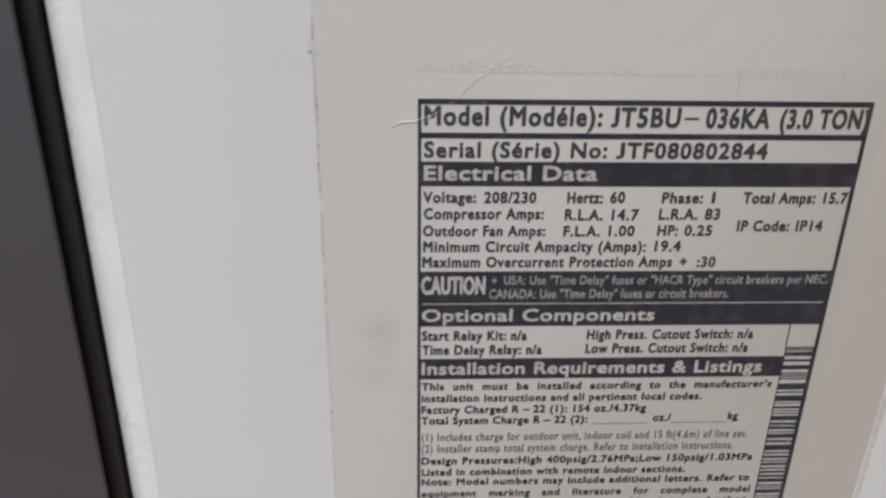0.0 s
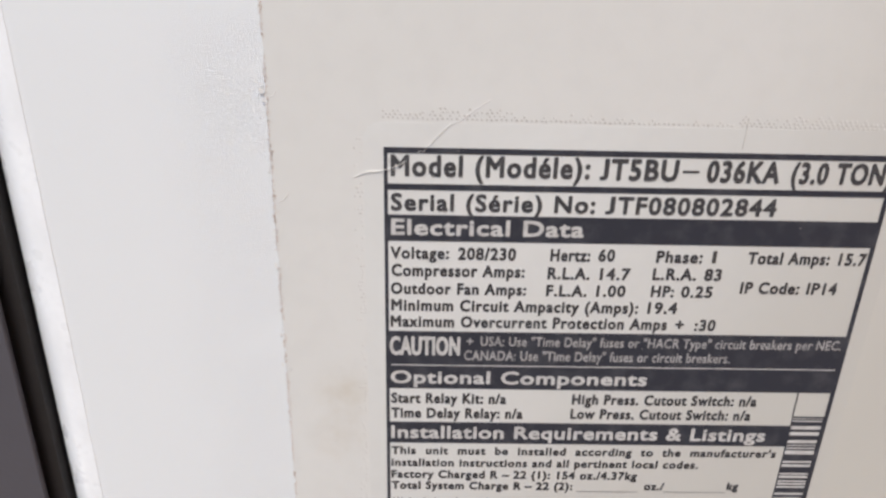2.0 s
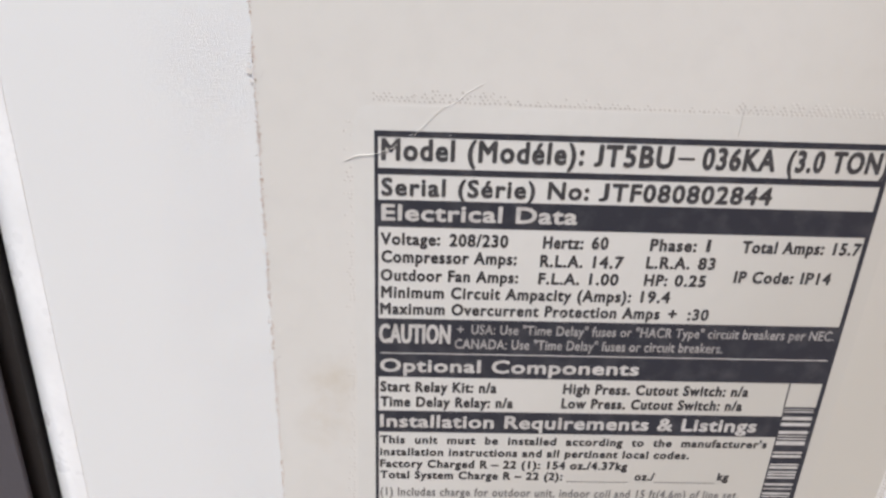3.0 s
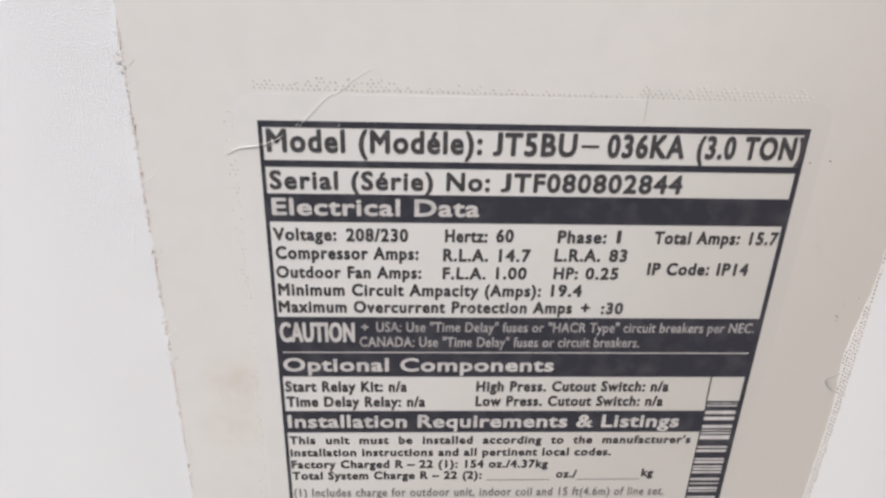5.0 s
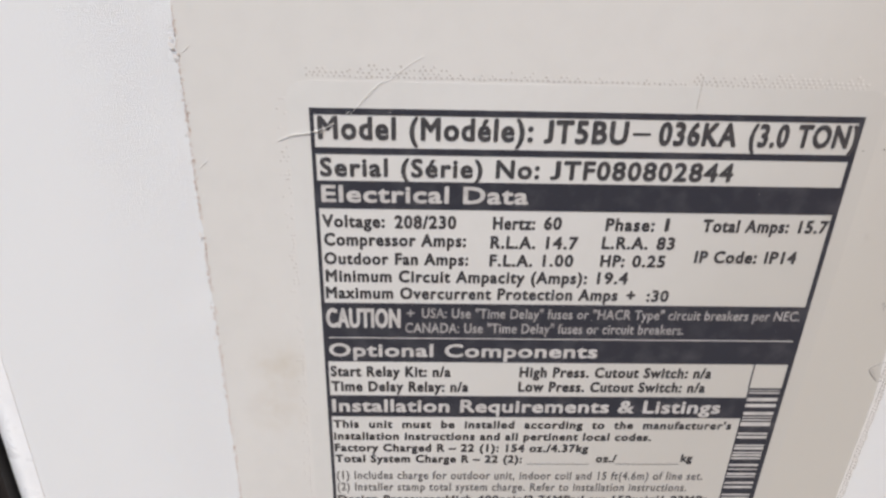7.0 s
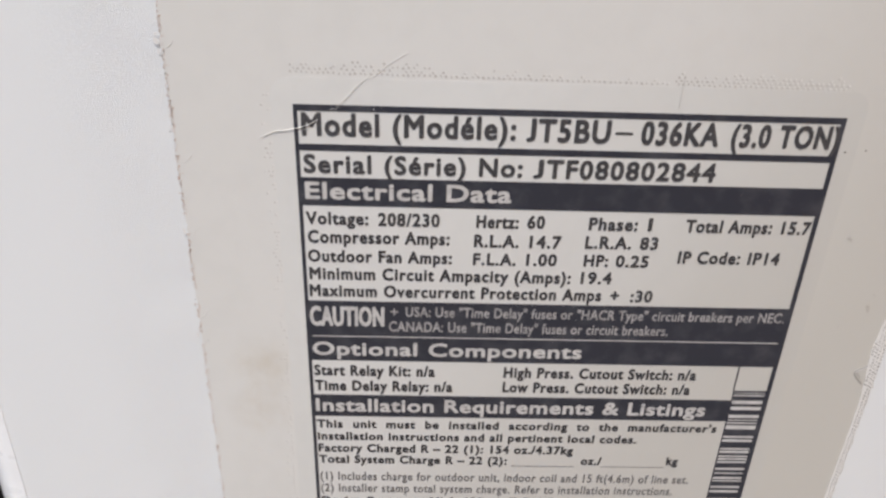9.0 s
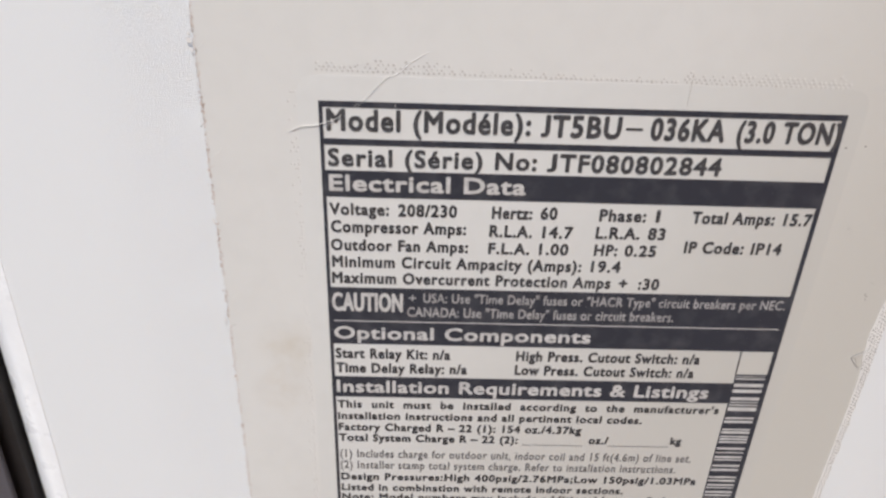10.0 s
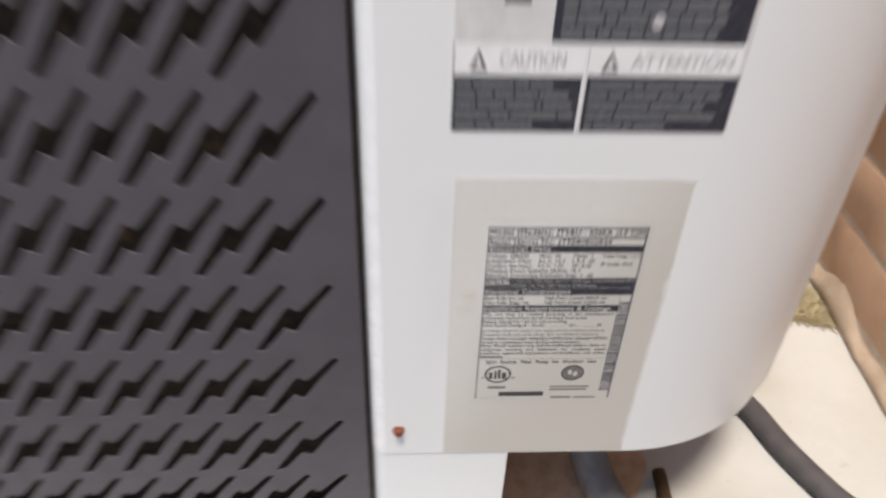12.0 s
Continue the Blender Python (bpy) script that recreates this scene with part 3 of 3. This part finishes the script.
tagged(lpart("scratch", scuffs([(0.0082, 0.4994, 0.0007, 0.12, 0.6), (0.0172, 0.4995, 0.0003, 0.4, 1.2), (0.0025, 0.4950, 0.0009, 0.10, 0.35), (0.0470, 0.4542, 0.0003, 0.8, 0.0), (0.0478, 0.4535, 0.00025, 0.6, 0.5)]), WHITE_PRINT, "pale scratches across the print"), kind="stuff")

# ---- warning label higher up ----
warn = thing("warning_label", "black and white warning label on the white panel", "label", (0.06, 0, 0.62))


def wadd(name, data, mat, note=""):
    ob = part(name, data, mat, warn, note)
    ob.matrix_parent_inverse = Matrix.Translation((-0.06, 0, -0.62))
    return ob


def wbar(name, x0, x1, z0, z1, mat, y=-0.0003, note=""):
    """A thin plate that follows the panel face."""
    bm = bmesh.new()
    n = max(1, math.ceil((x1 - x0) / 0.006)) if x1 > XB else 1
    xs = [x0 + (x1 - x0) * k / n for k in range(n + 1)]
    rows = [[bm.verts.new((x, face_y(x) + d, z)) for x in xs] for d, z in ((y, z0), (y, z1), (y + 0.0001, z1), (y + 0.0001, z0))]
    for r, s in zip(rows, rows[1:] + rows[:1]):
        for k in range(n):
            bm.faces.new((r[k], r[k + 1], s[k + 1], s[k]))
    for k in (0, n):
        bm.faces.new([r[k] for r in rows])
    bmesh.ops.recalc_face_normals(bm, faces=bm.faces)
    return wadd(name, bm, mat, note)


wbar("paper", -0.0316, 0.1555, 0.5777, 0.7330, WARN_PAPER)
# white heading bands, with the sky's glare painted in as a brighter white
wbar("white_band", -0.0308, 0.0520, 0.6186, 0.6385, WHITE_FOIL, -0.00042, "white band, painted brighter for its sky glare")
wbar("white_band", 0.0545, 0.1530, 0.6186, 0.6385, WHITE_FOIL, -0.00042, "white band, painted brighter for its sky glare")
wbar("border", -0.0316, -0.0309, 0.5782, 0.6390, GREY_INK, -0.00042)
wbar("black_box", -0.0306, 0.0514, 0.5785, 0.6172, INK, -0.00042)
wbar("black_box", 0.0550, 0.1545, 0.5788, 0.6180, INK, -0.00042)
wbar("black_box", 0.0290, 0.1520, 0.6395, 0.7300, INK, -0.00042)
wbar("black_box", -0.0026, 0.0140, 0.6637, 0.7180, INK, -0.00042)
wadd("lifted_seam", tube([(0.0528, -0.0006, 0.5780), (0.0530, -0.0008, 0.5860), (0.0531, -0.0007, 0.6000), (0.0530, -0.0006, 0.6385)], 0.0006, 8, 6), WHITE_FOIL, "lifted white seam between the two halves")
# word lengths in thousandths, row by row
for x0, rows in ((-0.0290, ((13, 36, 12, 20), (17, 14, 17, 20, 26), (18, 24, 26, 4, 26), (30, 17, 42, 16), (18, 14, 36))),
                 (0.0575, ((38, 9, 26, 15, 25), (17, 13, 30, 19, 20, 13), (27, 28, 38, 10), (25, 47, 45), (7, 26, 8, 29)))):
    for k, row in enumerate(rows):
        z, x, room = 0.6118 - 0.0072 * k, x0, (0.0490 if x0 < 0 else 0.1500)
        for w in row:
            x1 = min(x + 0.00072 * w, room)
            if x1 > x + 0.001:
                wbar("unreadable_word", x, x1, z - 0.0023, z + 0.0023, WORD_GREY, -0.00052)
            x = x1 + 0.0014
# a heading beside each warning sign
for x0, words, x1 in ((-0.0215, "CAUTION", 0.0400), (0.0625, "ATTENTION", 0.1480)):
    tri = [[(x0, 0.6207), (x0 + 0.012, 0.6207), (x0 + 0.006, 0.6348)], [(x0 + 0.0035, 0.6229), (x0 + 0.0085, 0.6229), (x0 + 0.006, 0.6295)]]
    wadd("warning_sign", upright(curve_mesh(tri, 0.00002), -0.00052), GREY_INK)
    me = writing(words, x0 + 0.019, x1, 0.6230, 0.0102, PALE_INK, warn, -0.00052, 0.0004, name="heading")
    me.matrix_parent_inverse = Matrix.Translation((-0.06, 0, -0.62))
for k in range(9):
    z, x = 0.6455 + 0.009 * k, 0.034
    while x < 0.132:
        w = rng.uniform(0.006, 0.018)
        wbar("unreadable_word", x, min(x + w, 0.136), z - 0.0032, z + 0.0032, WORD_GREY, -0.00052)
        x += w + 0.0013
wadd("sticker_dot", upright(curve_mesh([disc(0.0935, 0.6535, 0.0036, 0.0042)], 0.00003), -0.00060), PALE_INK)


# ---- imperfections of the film ----
def flecks(rows, n=6):
    """Small uneven flat flecks: x, z, size, stretch, angle."""
    loops = []
    for x, z, s, st, a in rows:
        ca, sa = math.cos(a), math.sin(a)
        pts = []
        for k in range(n):
            t = 6.28319 * k / n
            r = s * rng.uniform(0.6, 1.1)
            u, v = r * math.cos(t), r * st * math.sin(t)
            pts.append((x + u * ca - v * sa, z + u * sa + v * ca))
        loops.append(pts)
    bm = bmesh.new()
    for pts in loops:
        bm.faces.new([bm.verts.new((p[0], 0, p[1])) for p in pts])
    bmesh.ops.recalc_face_normals(bm, faces=bm.faces)
    return bm


def lay(name, rows, y, mat, note=""):
    bm = flecks(rows)
    for v in bm.verts:
        v.co.y = y + face_y(v.co.x)
    ob = fpart(name, bm, mat, note)
    return tagged(ob, kind="stuff")


rows = []
for k in range(1100):
    z = 0.360 + 0.180 * rng.random() ** 0.8
    if noise.noise((0.0, 3.0, z * 160)) < -0.30:
        continue
    rows.append((FX0 + 0.0001 + rng.gauss(0, 0.00024), z, rng.uniform(0.00006, 0.00019), rng.uniform(0.5, 1.6), rng.uniform(0, 3)))
lay("edge_grime", rows, -0.00031, GRIME, "brown grime along the film edge")
lay("dark_grit", [(FX0 + a, z, 0.6 * size, 1.0, 0.0) for a, z, size in ((0.0003, 0.5105, 0.00032), (-0.0006, 0.4936, 0.00030), (0.0001, 0.4952, 0.0002), (-0.0005, 0.4503, 0.00030), (-0.0003, 0.4520, 0.00024), (0.0012, 0.4404, 0.00022), (0.0016, 0.4404, 0.00018), (0.0004, 0.4985, 0.00024), (0.0, 0.5060, 0.0003))], -0.00036, DARK_FLECK)
rows = []
for k in range(420):
    x = 0.146 - 0.06 * rng.random() ** 1.3
    if 0.098 < x < 0.112 and rng.random() < 0.6:
        continue
    rows.append((x, FZ1 + film_top(x) + 0.0001 + rng.gauss(0, 0.0002), rng.uniform(0.00010, 0.00030), rng.uniform(0.4, 1.0), rng.uniform(-0.3, 0.3)))
for k in range(60):
    rows.append((rng.uniform(-0.016, 0.012), FZ1 + rng.gauss(0, 0.00018), rng.uniform(0.00010, 0.00024), rng.uniform(0.4, 1.0), rng.uniform(-0.3, 0.3)))
lay("edge_grime", rows, -0.00033, GRIME, "reddish grime along the film's upper edge")
# rows of tiny air bubbles where the film bridges the paper's edge
rows = []
for k in range(106):
    x = 0.0000 + 0.00112 * k
    for row in range(4):
        here = (0.97, 0.85, 0.50, 0.25)[row] * (1.0 if x < 0.030 or x > 0.080 else (1.0, 0.35, 0.06, 0.0)[row])
        if rng.random() < here:
            rows.append((x + 0.00056 * (row % 2) + rng.gauss(0, 0.00006), 0.5071 - 0.000008 * k + 0.00075 * row + rng.gauss(0, 0.00006), rng.uniform(0.00024, 0.00036), 1.0, 0.0))
for k in range(170):
    z = 0.325 + 0.00106 * k
    for row in range(3):
        if rng.random() < (0.62, 0.40, 0.15)[row] * (0.45 + 0.9 * max(0.0, noise.noise((4.0, 0.0, z * 55)) + 0.35)):
            rows.append((-0.0053 - 0.0007 * row - 0.012 * max(0.0, 0.44 - z) + rng.gauss(0, 0.00014), z, rng.uniform(0.00016, 0.00027), 1.0, 0.0))
# flat grey dots paint the bubbles' shade, pale dots sit beside them
lay("air_bubble_shade", rows, -0.00031, MARK_GREY, "tiny air bubbles round the paper, their shade painted grey")
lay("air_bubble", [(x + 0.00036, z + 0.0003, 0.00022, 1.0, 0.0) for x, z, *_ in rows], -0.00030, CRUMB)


# pale bubbly strip along the film's side, widest beside a small fold
def loose_left(z):
    w = 0.0006 + 0.0013 / (1 + math.exp((z - 0.458) / 0.003)) + 0.0014 * math.exp(-((z - 0.4405) / 0.010) ** 2)
    return film_right(z) - 0.0001 - w - 0.00006 * math.sin(z * 900)


smooth(fpart("loose_edge", film_sheet(loose_left, lambda z: film_right(z) - 0.0001, 0.250, 0.537, 4, 260, 0.00015, -0.00038, 0.00030), LOOSE, "pale loose edge of the film with tiny dots"))
rows = []
for k in range(215):
    for row in range(4):
        z = 0.250 + 0.00108 * k + 0.00054 * (row % 2)
        x = film_right(z) - 0.00045 - 0.00085 * row
        if x > loose_left(z) + 0.0003:
            rows.append((x + rng.gauss(0, 0.00006), z + rng.gauss(0, 0.00006), rng.uniform(0.00028, 0.00036), 1.0, 0.0))
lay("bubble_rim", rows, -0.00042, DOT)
lay("dirt", [(0.1380, 0.4535, 0.00040, 0.5, 0.6), (0.1385, 0.4530, 0.00022, 0.8, 0.0), (0.1384, 0.4522, 0.0002, 0.8, 0.0), (0.1423, 0.4584, 0.00018, 1.0, 0.0), (0.1388, 0.4568, 0.00016, 1.0, 0.0), (0.1260, 0.4931, 0.00030, 0.8, 0.5), (0.1215, 0.4926, 0.00028, 1.0, 0.0)], -0.00050, DARK_FLECK, "small dark dirt flecks on the film")
lay("smudge", [(0.1283, 0.4722, 0.0007, 0.4, 0.7), (0.1323, 0.4479, 0.0004, 0.6, 1.2), (0.1290, 0.4715, 0.0003, 0.8, 0.2), (0.1300, 0.4050, 0.0003, 1.0, 0.0)], -0.00048, MARK_GREY)


def crease(points, radius, mat=CREASE):
    ob = fpart("crease", tube([(x, (-0.00046 if -0.0046 < x < 0.124 and z < 0.506 else -0.00030), z) for x, z in points], radius, 6, 4), mat, "fine raised crease in the film")
    return smooth(ob)


crease([(0.0088, 0.4990), (0.0107, 0.5012), (0.0150, 0.5057), (0.0169, 0.5061)], 0.00004)
crease([(0.0169, 0.5061), (0.0186, 0.5074), (0.0205, 0.5091), (0.0245, 0.5116)], 0.00006)
crease([(0.0827, 0.5015), (0.0828, 0.5047), (0.0830, 0.5085)], 0.00008, MARK_GREY)
crease([(-0.0070, 0.4928), (-0.0042, 0.4943), (-0.0006, 0.4947), (0.0032, 0.4959), (0.0052, 0.4971)], 0.00007)
# the film's lifted upper edge
crease([(0.03 + 0.0115 * k, FZ1 + film_top(0.03 + 0.0115 * k) + 0.0002 * math.sin(9.0 * k)) for k in range(11)], 0.00016)
# small loose nicks along the film edge
for x, z, dx, dz in ((-0.0251, 0.5113, 0.0015, 0.0015), (-0.0248, 0.4866, 0.0022, 0.0020), (-0.0254, 0.4784, 0.0009, 0.0020), (-0.0248, 0.4690, 0.0010, 0.0018), (-0.0256, 0.4570, 0.0009, 0.0018), (-0.0262, 0.4466, 0.0026, 0.0026), (-0.0258, 0.4280, 0.0010, 0.0010), (-0.0258, 0.4088, 0.0014, 0.0038)):
    crease([(x, z), (x + 0.55 * dx, z + 0.3 * dz), (x + dx, z + dz)], 0.00006)
# a crumb of adhesive and its pale smear beside the film
lay("adhesive_crumb", [(-0.0270, 0.5126, 0.0006, 1.5, 0.3), (-0.0267, 0.5105, 0.0004, 1.8, 0.1), (-0.0270, 0.5140, 0.0004, 1.0, 0.0), (-0.0266, 0.4700, 0.0004, 2.5, 0.1), (-0.0268, 0.4420, 0.0004, 2.0, 0.0)], -0.00026, CRUMB, "pale crumbs of adhesive beside the film")
# the small fold in the side strip
crease([(0.1440, 0.4362), (0.1420, 0.4352), (0.1405, 0.4340), (0.1412, 0.4326), (0.1432, 0.4305)], 0.00012, DOT)
crease([(0.1432, 0.4349), (0.1418, 0.4342), (0.1414, 0.4336), (0.1424, 0.4324)], 0.00010, MARK_GREY)

# ---- hoses and pipe beside the unit ----
def hose_thing(name, label, category, base, points, radius, mat, piece="insulation"):
    e = thing(name, label, category, base)
    ob = smooth(part(piece, tube(points, radius), mat, e))
    ob.matrix_parent_inverse = Matrix.Translation([-c for c in base])
    return e


H = GROUND + 0.0155
hose_thing("insulated_hose", "black foam-insulated hose lying on concrete", "hose", (0.43, 0.14, GROUND),
           [(0.26, 0.33, 0.25), (0.31, 0.31, 0.14), (0.376, 0.262, H + 0.008), (0.411, 0.206, H), (0.430, 0.138, H), (0.459, 0.069, H), (0.497, -0.003, H), (0.53, -0.2, H), (0.51, -0.9, H)], 0.0155, RUBBER)
H = GROUND + 0.0225
hose_thing("suction_pipe", "grey insulated pipe rising from concrete into the unit", "pipe", (0.18, 0.07, GROUND),
           [(0.130, 0.21, 0.30), (0.140, 0.17, 0.18), (0.155, 0.125, 0.105), (0.177, 0.072, H), (0.209, -0.01, H), (0.28, -0.25, H), (0.30, -0.9, H)], 0.0225, GREY_TUBE)
H = GROUND + 0.0085
hose_thing("drain_tube", "short dark brown tube end lying on concrete", "tube", (0.25, 0.08, GROUND),
           [(0.2575, 0.112, H), (0.2560, 0.095, H), (0.2530, 0.06, H), (0.250, -0.03, H), (0.245, -0.30, H)], 0.0085, COPPER, "tube")

# ---- dirt under the unit ----
dirt = part("dirt_patch", curve_mesh([[(0.10 + (0.162 + 0.010 * math.sin(5 * t) + 0.008 * math.sin(11 * t)) * math.cos(t), 0.22 + (0.24 + 0.02 * math.sin(4 * t + 1)) * math.sin(t)) for t in [6.28319 * k / 90 for k in range(90)]]], 0.0015), DIRT)
dirt.location.z = GROUND + 0.0015
tagged(dirt, "brown dirt washed onto the concrete under the unit", "dirt", kind="stuff")

# ---- the line of the garden wall's foot ----
WX, WY, WSLOPE = 0.622, 0.246, 0.11


def wall_x(y):
    return WX + WSLOPE * (y - WY)


# ---- dark strip in the crack along the wall ----
crack = part("dark_crack", curve_mesh([[(wall_x(y) + 0.004 + s * min(0.012, 0.05 * (y - 0.385)) * (1 + 0.3 * math.sin(y * 60)), y) for s, ys in ((-1, range(14)), (1, range(13, -1, -1))) for y in [0.39 + 0.03 * k for k in ys]]], 0.001), DARK_FLECK)
crack.location.z = GROUND + 0.0012
tagged(crack, "dark strip in the crack beside the block wall", "soil", kind="stuff")

# ---- dry grass at the foot of the wall ----
bm = bmesh.new()
for k in range(2600):
    x = rng.uniform(0.50, 0.640)
    y = 0.392 + 0.5 * max(0.0, 0.60 - x) + abs(rng.gauss(0, 0.055))
    if x > wall_x(y) - 0.012:
        continue
    h, a, lean = rng.uniform(0.003, 0.009), rng.uniform(0, 6.28), rng.uniform(0.005, 0.03)
    w = rng.uniform(0.0012, 0.0025)
    ca, sa = math.cos(a), math.sin(a)
    p = [(x - w * sa, y + w * ca, GROUND), (x + w * sa, y - w * ca, GROUND), (x + lean * ca + 0.3 * w * sa, y + lean * sa, GROUND + h), (x + lean * ca - 0.3 * w * sa, y + lean * sa, GROUND + h)]
    bm.faces.new([bm.verts.new(q) for q in p])
grass = part("dry_grass", bm, STRAW)
tagged(grass, "thin dry yellow grass at the wall's foot", "grass", kind="stuff")

# ---- block wall beside the unit ----
wall = part("wall_east", boxes((WX + 0.0015, WX + 0.15, -2.0, 3.3, GROUND, GROUND + 2.117)), MORTAR)
tagged(wall, "terracotta slump block garden wall with pale joints", "wall", kind="structure")


def block_mesh(seed):
    r = random.Random(seed)
    bm = bmesh.new()
    box(bm, 0.0, 0.12, -0.196, 0.196, 0.0, 0.0965)
    bmesh.ops.subdivide_edges(bm, edges=[e for e in bm.edges if abs(e.verts[0].co.y - e.verts[1].co.y) > 0.2], cuts=5)
    bmesh.ops.bevel(bm, geom=[e for e in bm.edges if all(v.co.x < 0.01 for v in e.verts) and len({round(v.co.z, 3) for v in e.verts}) == 1 and e.calc_length() > 0.03], offset=0.005, segments=2, profile=0.6, affect="EDGES")
    for v in bm.verts:
        if v.co.x < 0.05:
            bulge = 0.0012 * math.sin(math.pi * min(1.0, max(0.0, v.co.z / 0.0965)))
            v.co += Vector((r.uniform(-0.0012, 0.0012) - bulge, r.uniform(-0.0012, 0.0012), r.uniform(-0.0012, 0.0012)))
    me = bpy.data.meshes.new("block")
    bm.to_mesh(me)
    bm.free()
    me.materials.append(BLOCK)
    me.shade_smooth()
    return me


BLOCKS = [block_mesh(k) for k in range(5)]
for course in range(20):
    for k in range(13):
        y = -1.70 + 0.4064 * k + (0.2032 if course % 2 else 0.0)
        b = new("block", BLOCKS[rng.randrange(5)])
        b.parent = wall
        b.location = (WX + rng.uniform(-0.0012, 0.0012), y, GROUND + 0.042 + 0.1040 * course)
# lumpy mortar smeared along the wall's foot
bm = bmesh.new()
rows = []
for i in range(141):
    y = -0.6 + 0.012 * i
    top = 0.024 + 0.020 * max(0.0, noise.noise((y * 9, 0.3, 0.0)) + 0.25) + 0.036 * math.exp(-((y - 0.43) / 0.06) ** 2)
    row = []
    for k in range(8):
        t = k / 7
        out = 0.013 * math.sin(math.pi * (0.15 + 0.85 * t)) + 0.004 * noise.noise((y * 40, t * 4, 2.0))
        row.append(bm.verts.new((WX + 0.002 - max(0.0, out) * (1 - 0.4 * t), y, GROUND - 0.004 + (top + 0.004) * t)))
    row.append(bm.verts.new((WX + 0.03, y, GROUND + top - 0.004)))
    rows.append(row)
for a, c in zip(rows, rows[1:]):
    for k in range(8):
        bm.faces.new((a[k], c[k], c[k + 1], a[k + 1]))
bmesh.ops.recalc_face_normals(bm, faces=bm.faces)
foot = smooth(part("mortar_foot", bm, MORTAR_PALE, wall, "lumpy pale mortar smeared along the foot"), 60)

wall.matrix_world = Matrix.Translation((WX, WY, 0)) @ Matrix.Rotation(-math.atan(WSLOPE), 4, "Z") @ Matrix.Translation((-WX, -WY, 0))


# ---- plain unseen wall added behind the unit to block sky light ----
back_blocker = part("unseen_wall_north", boxes((-3.2, 0.66, 0.74, 0.96, GROUND - 0.02, GROUND + 2.75)), STUCCO)
tagged(back_blocker, "plain tan stucco wall added out of view behind the unit", "wall", kind="structure")
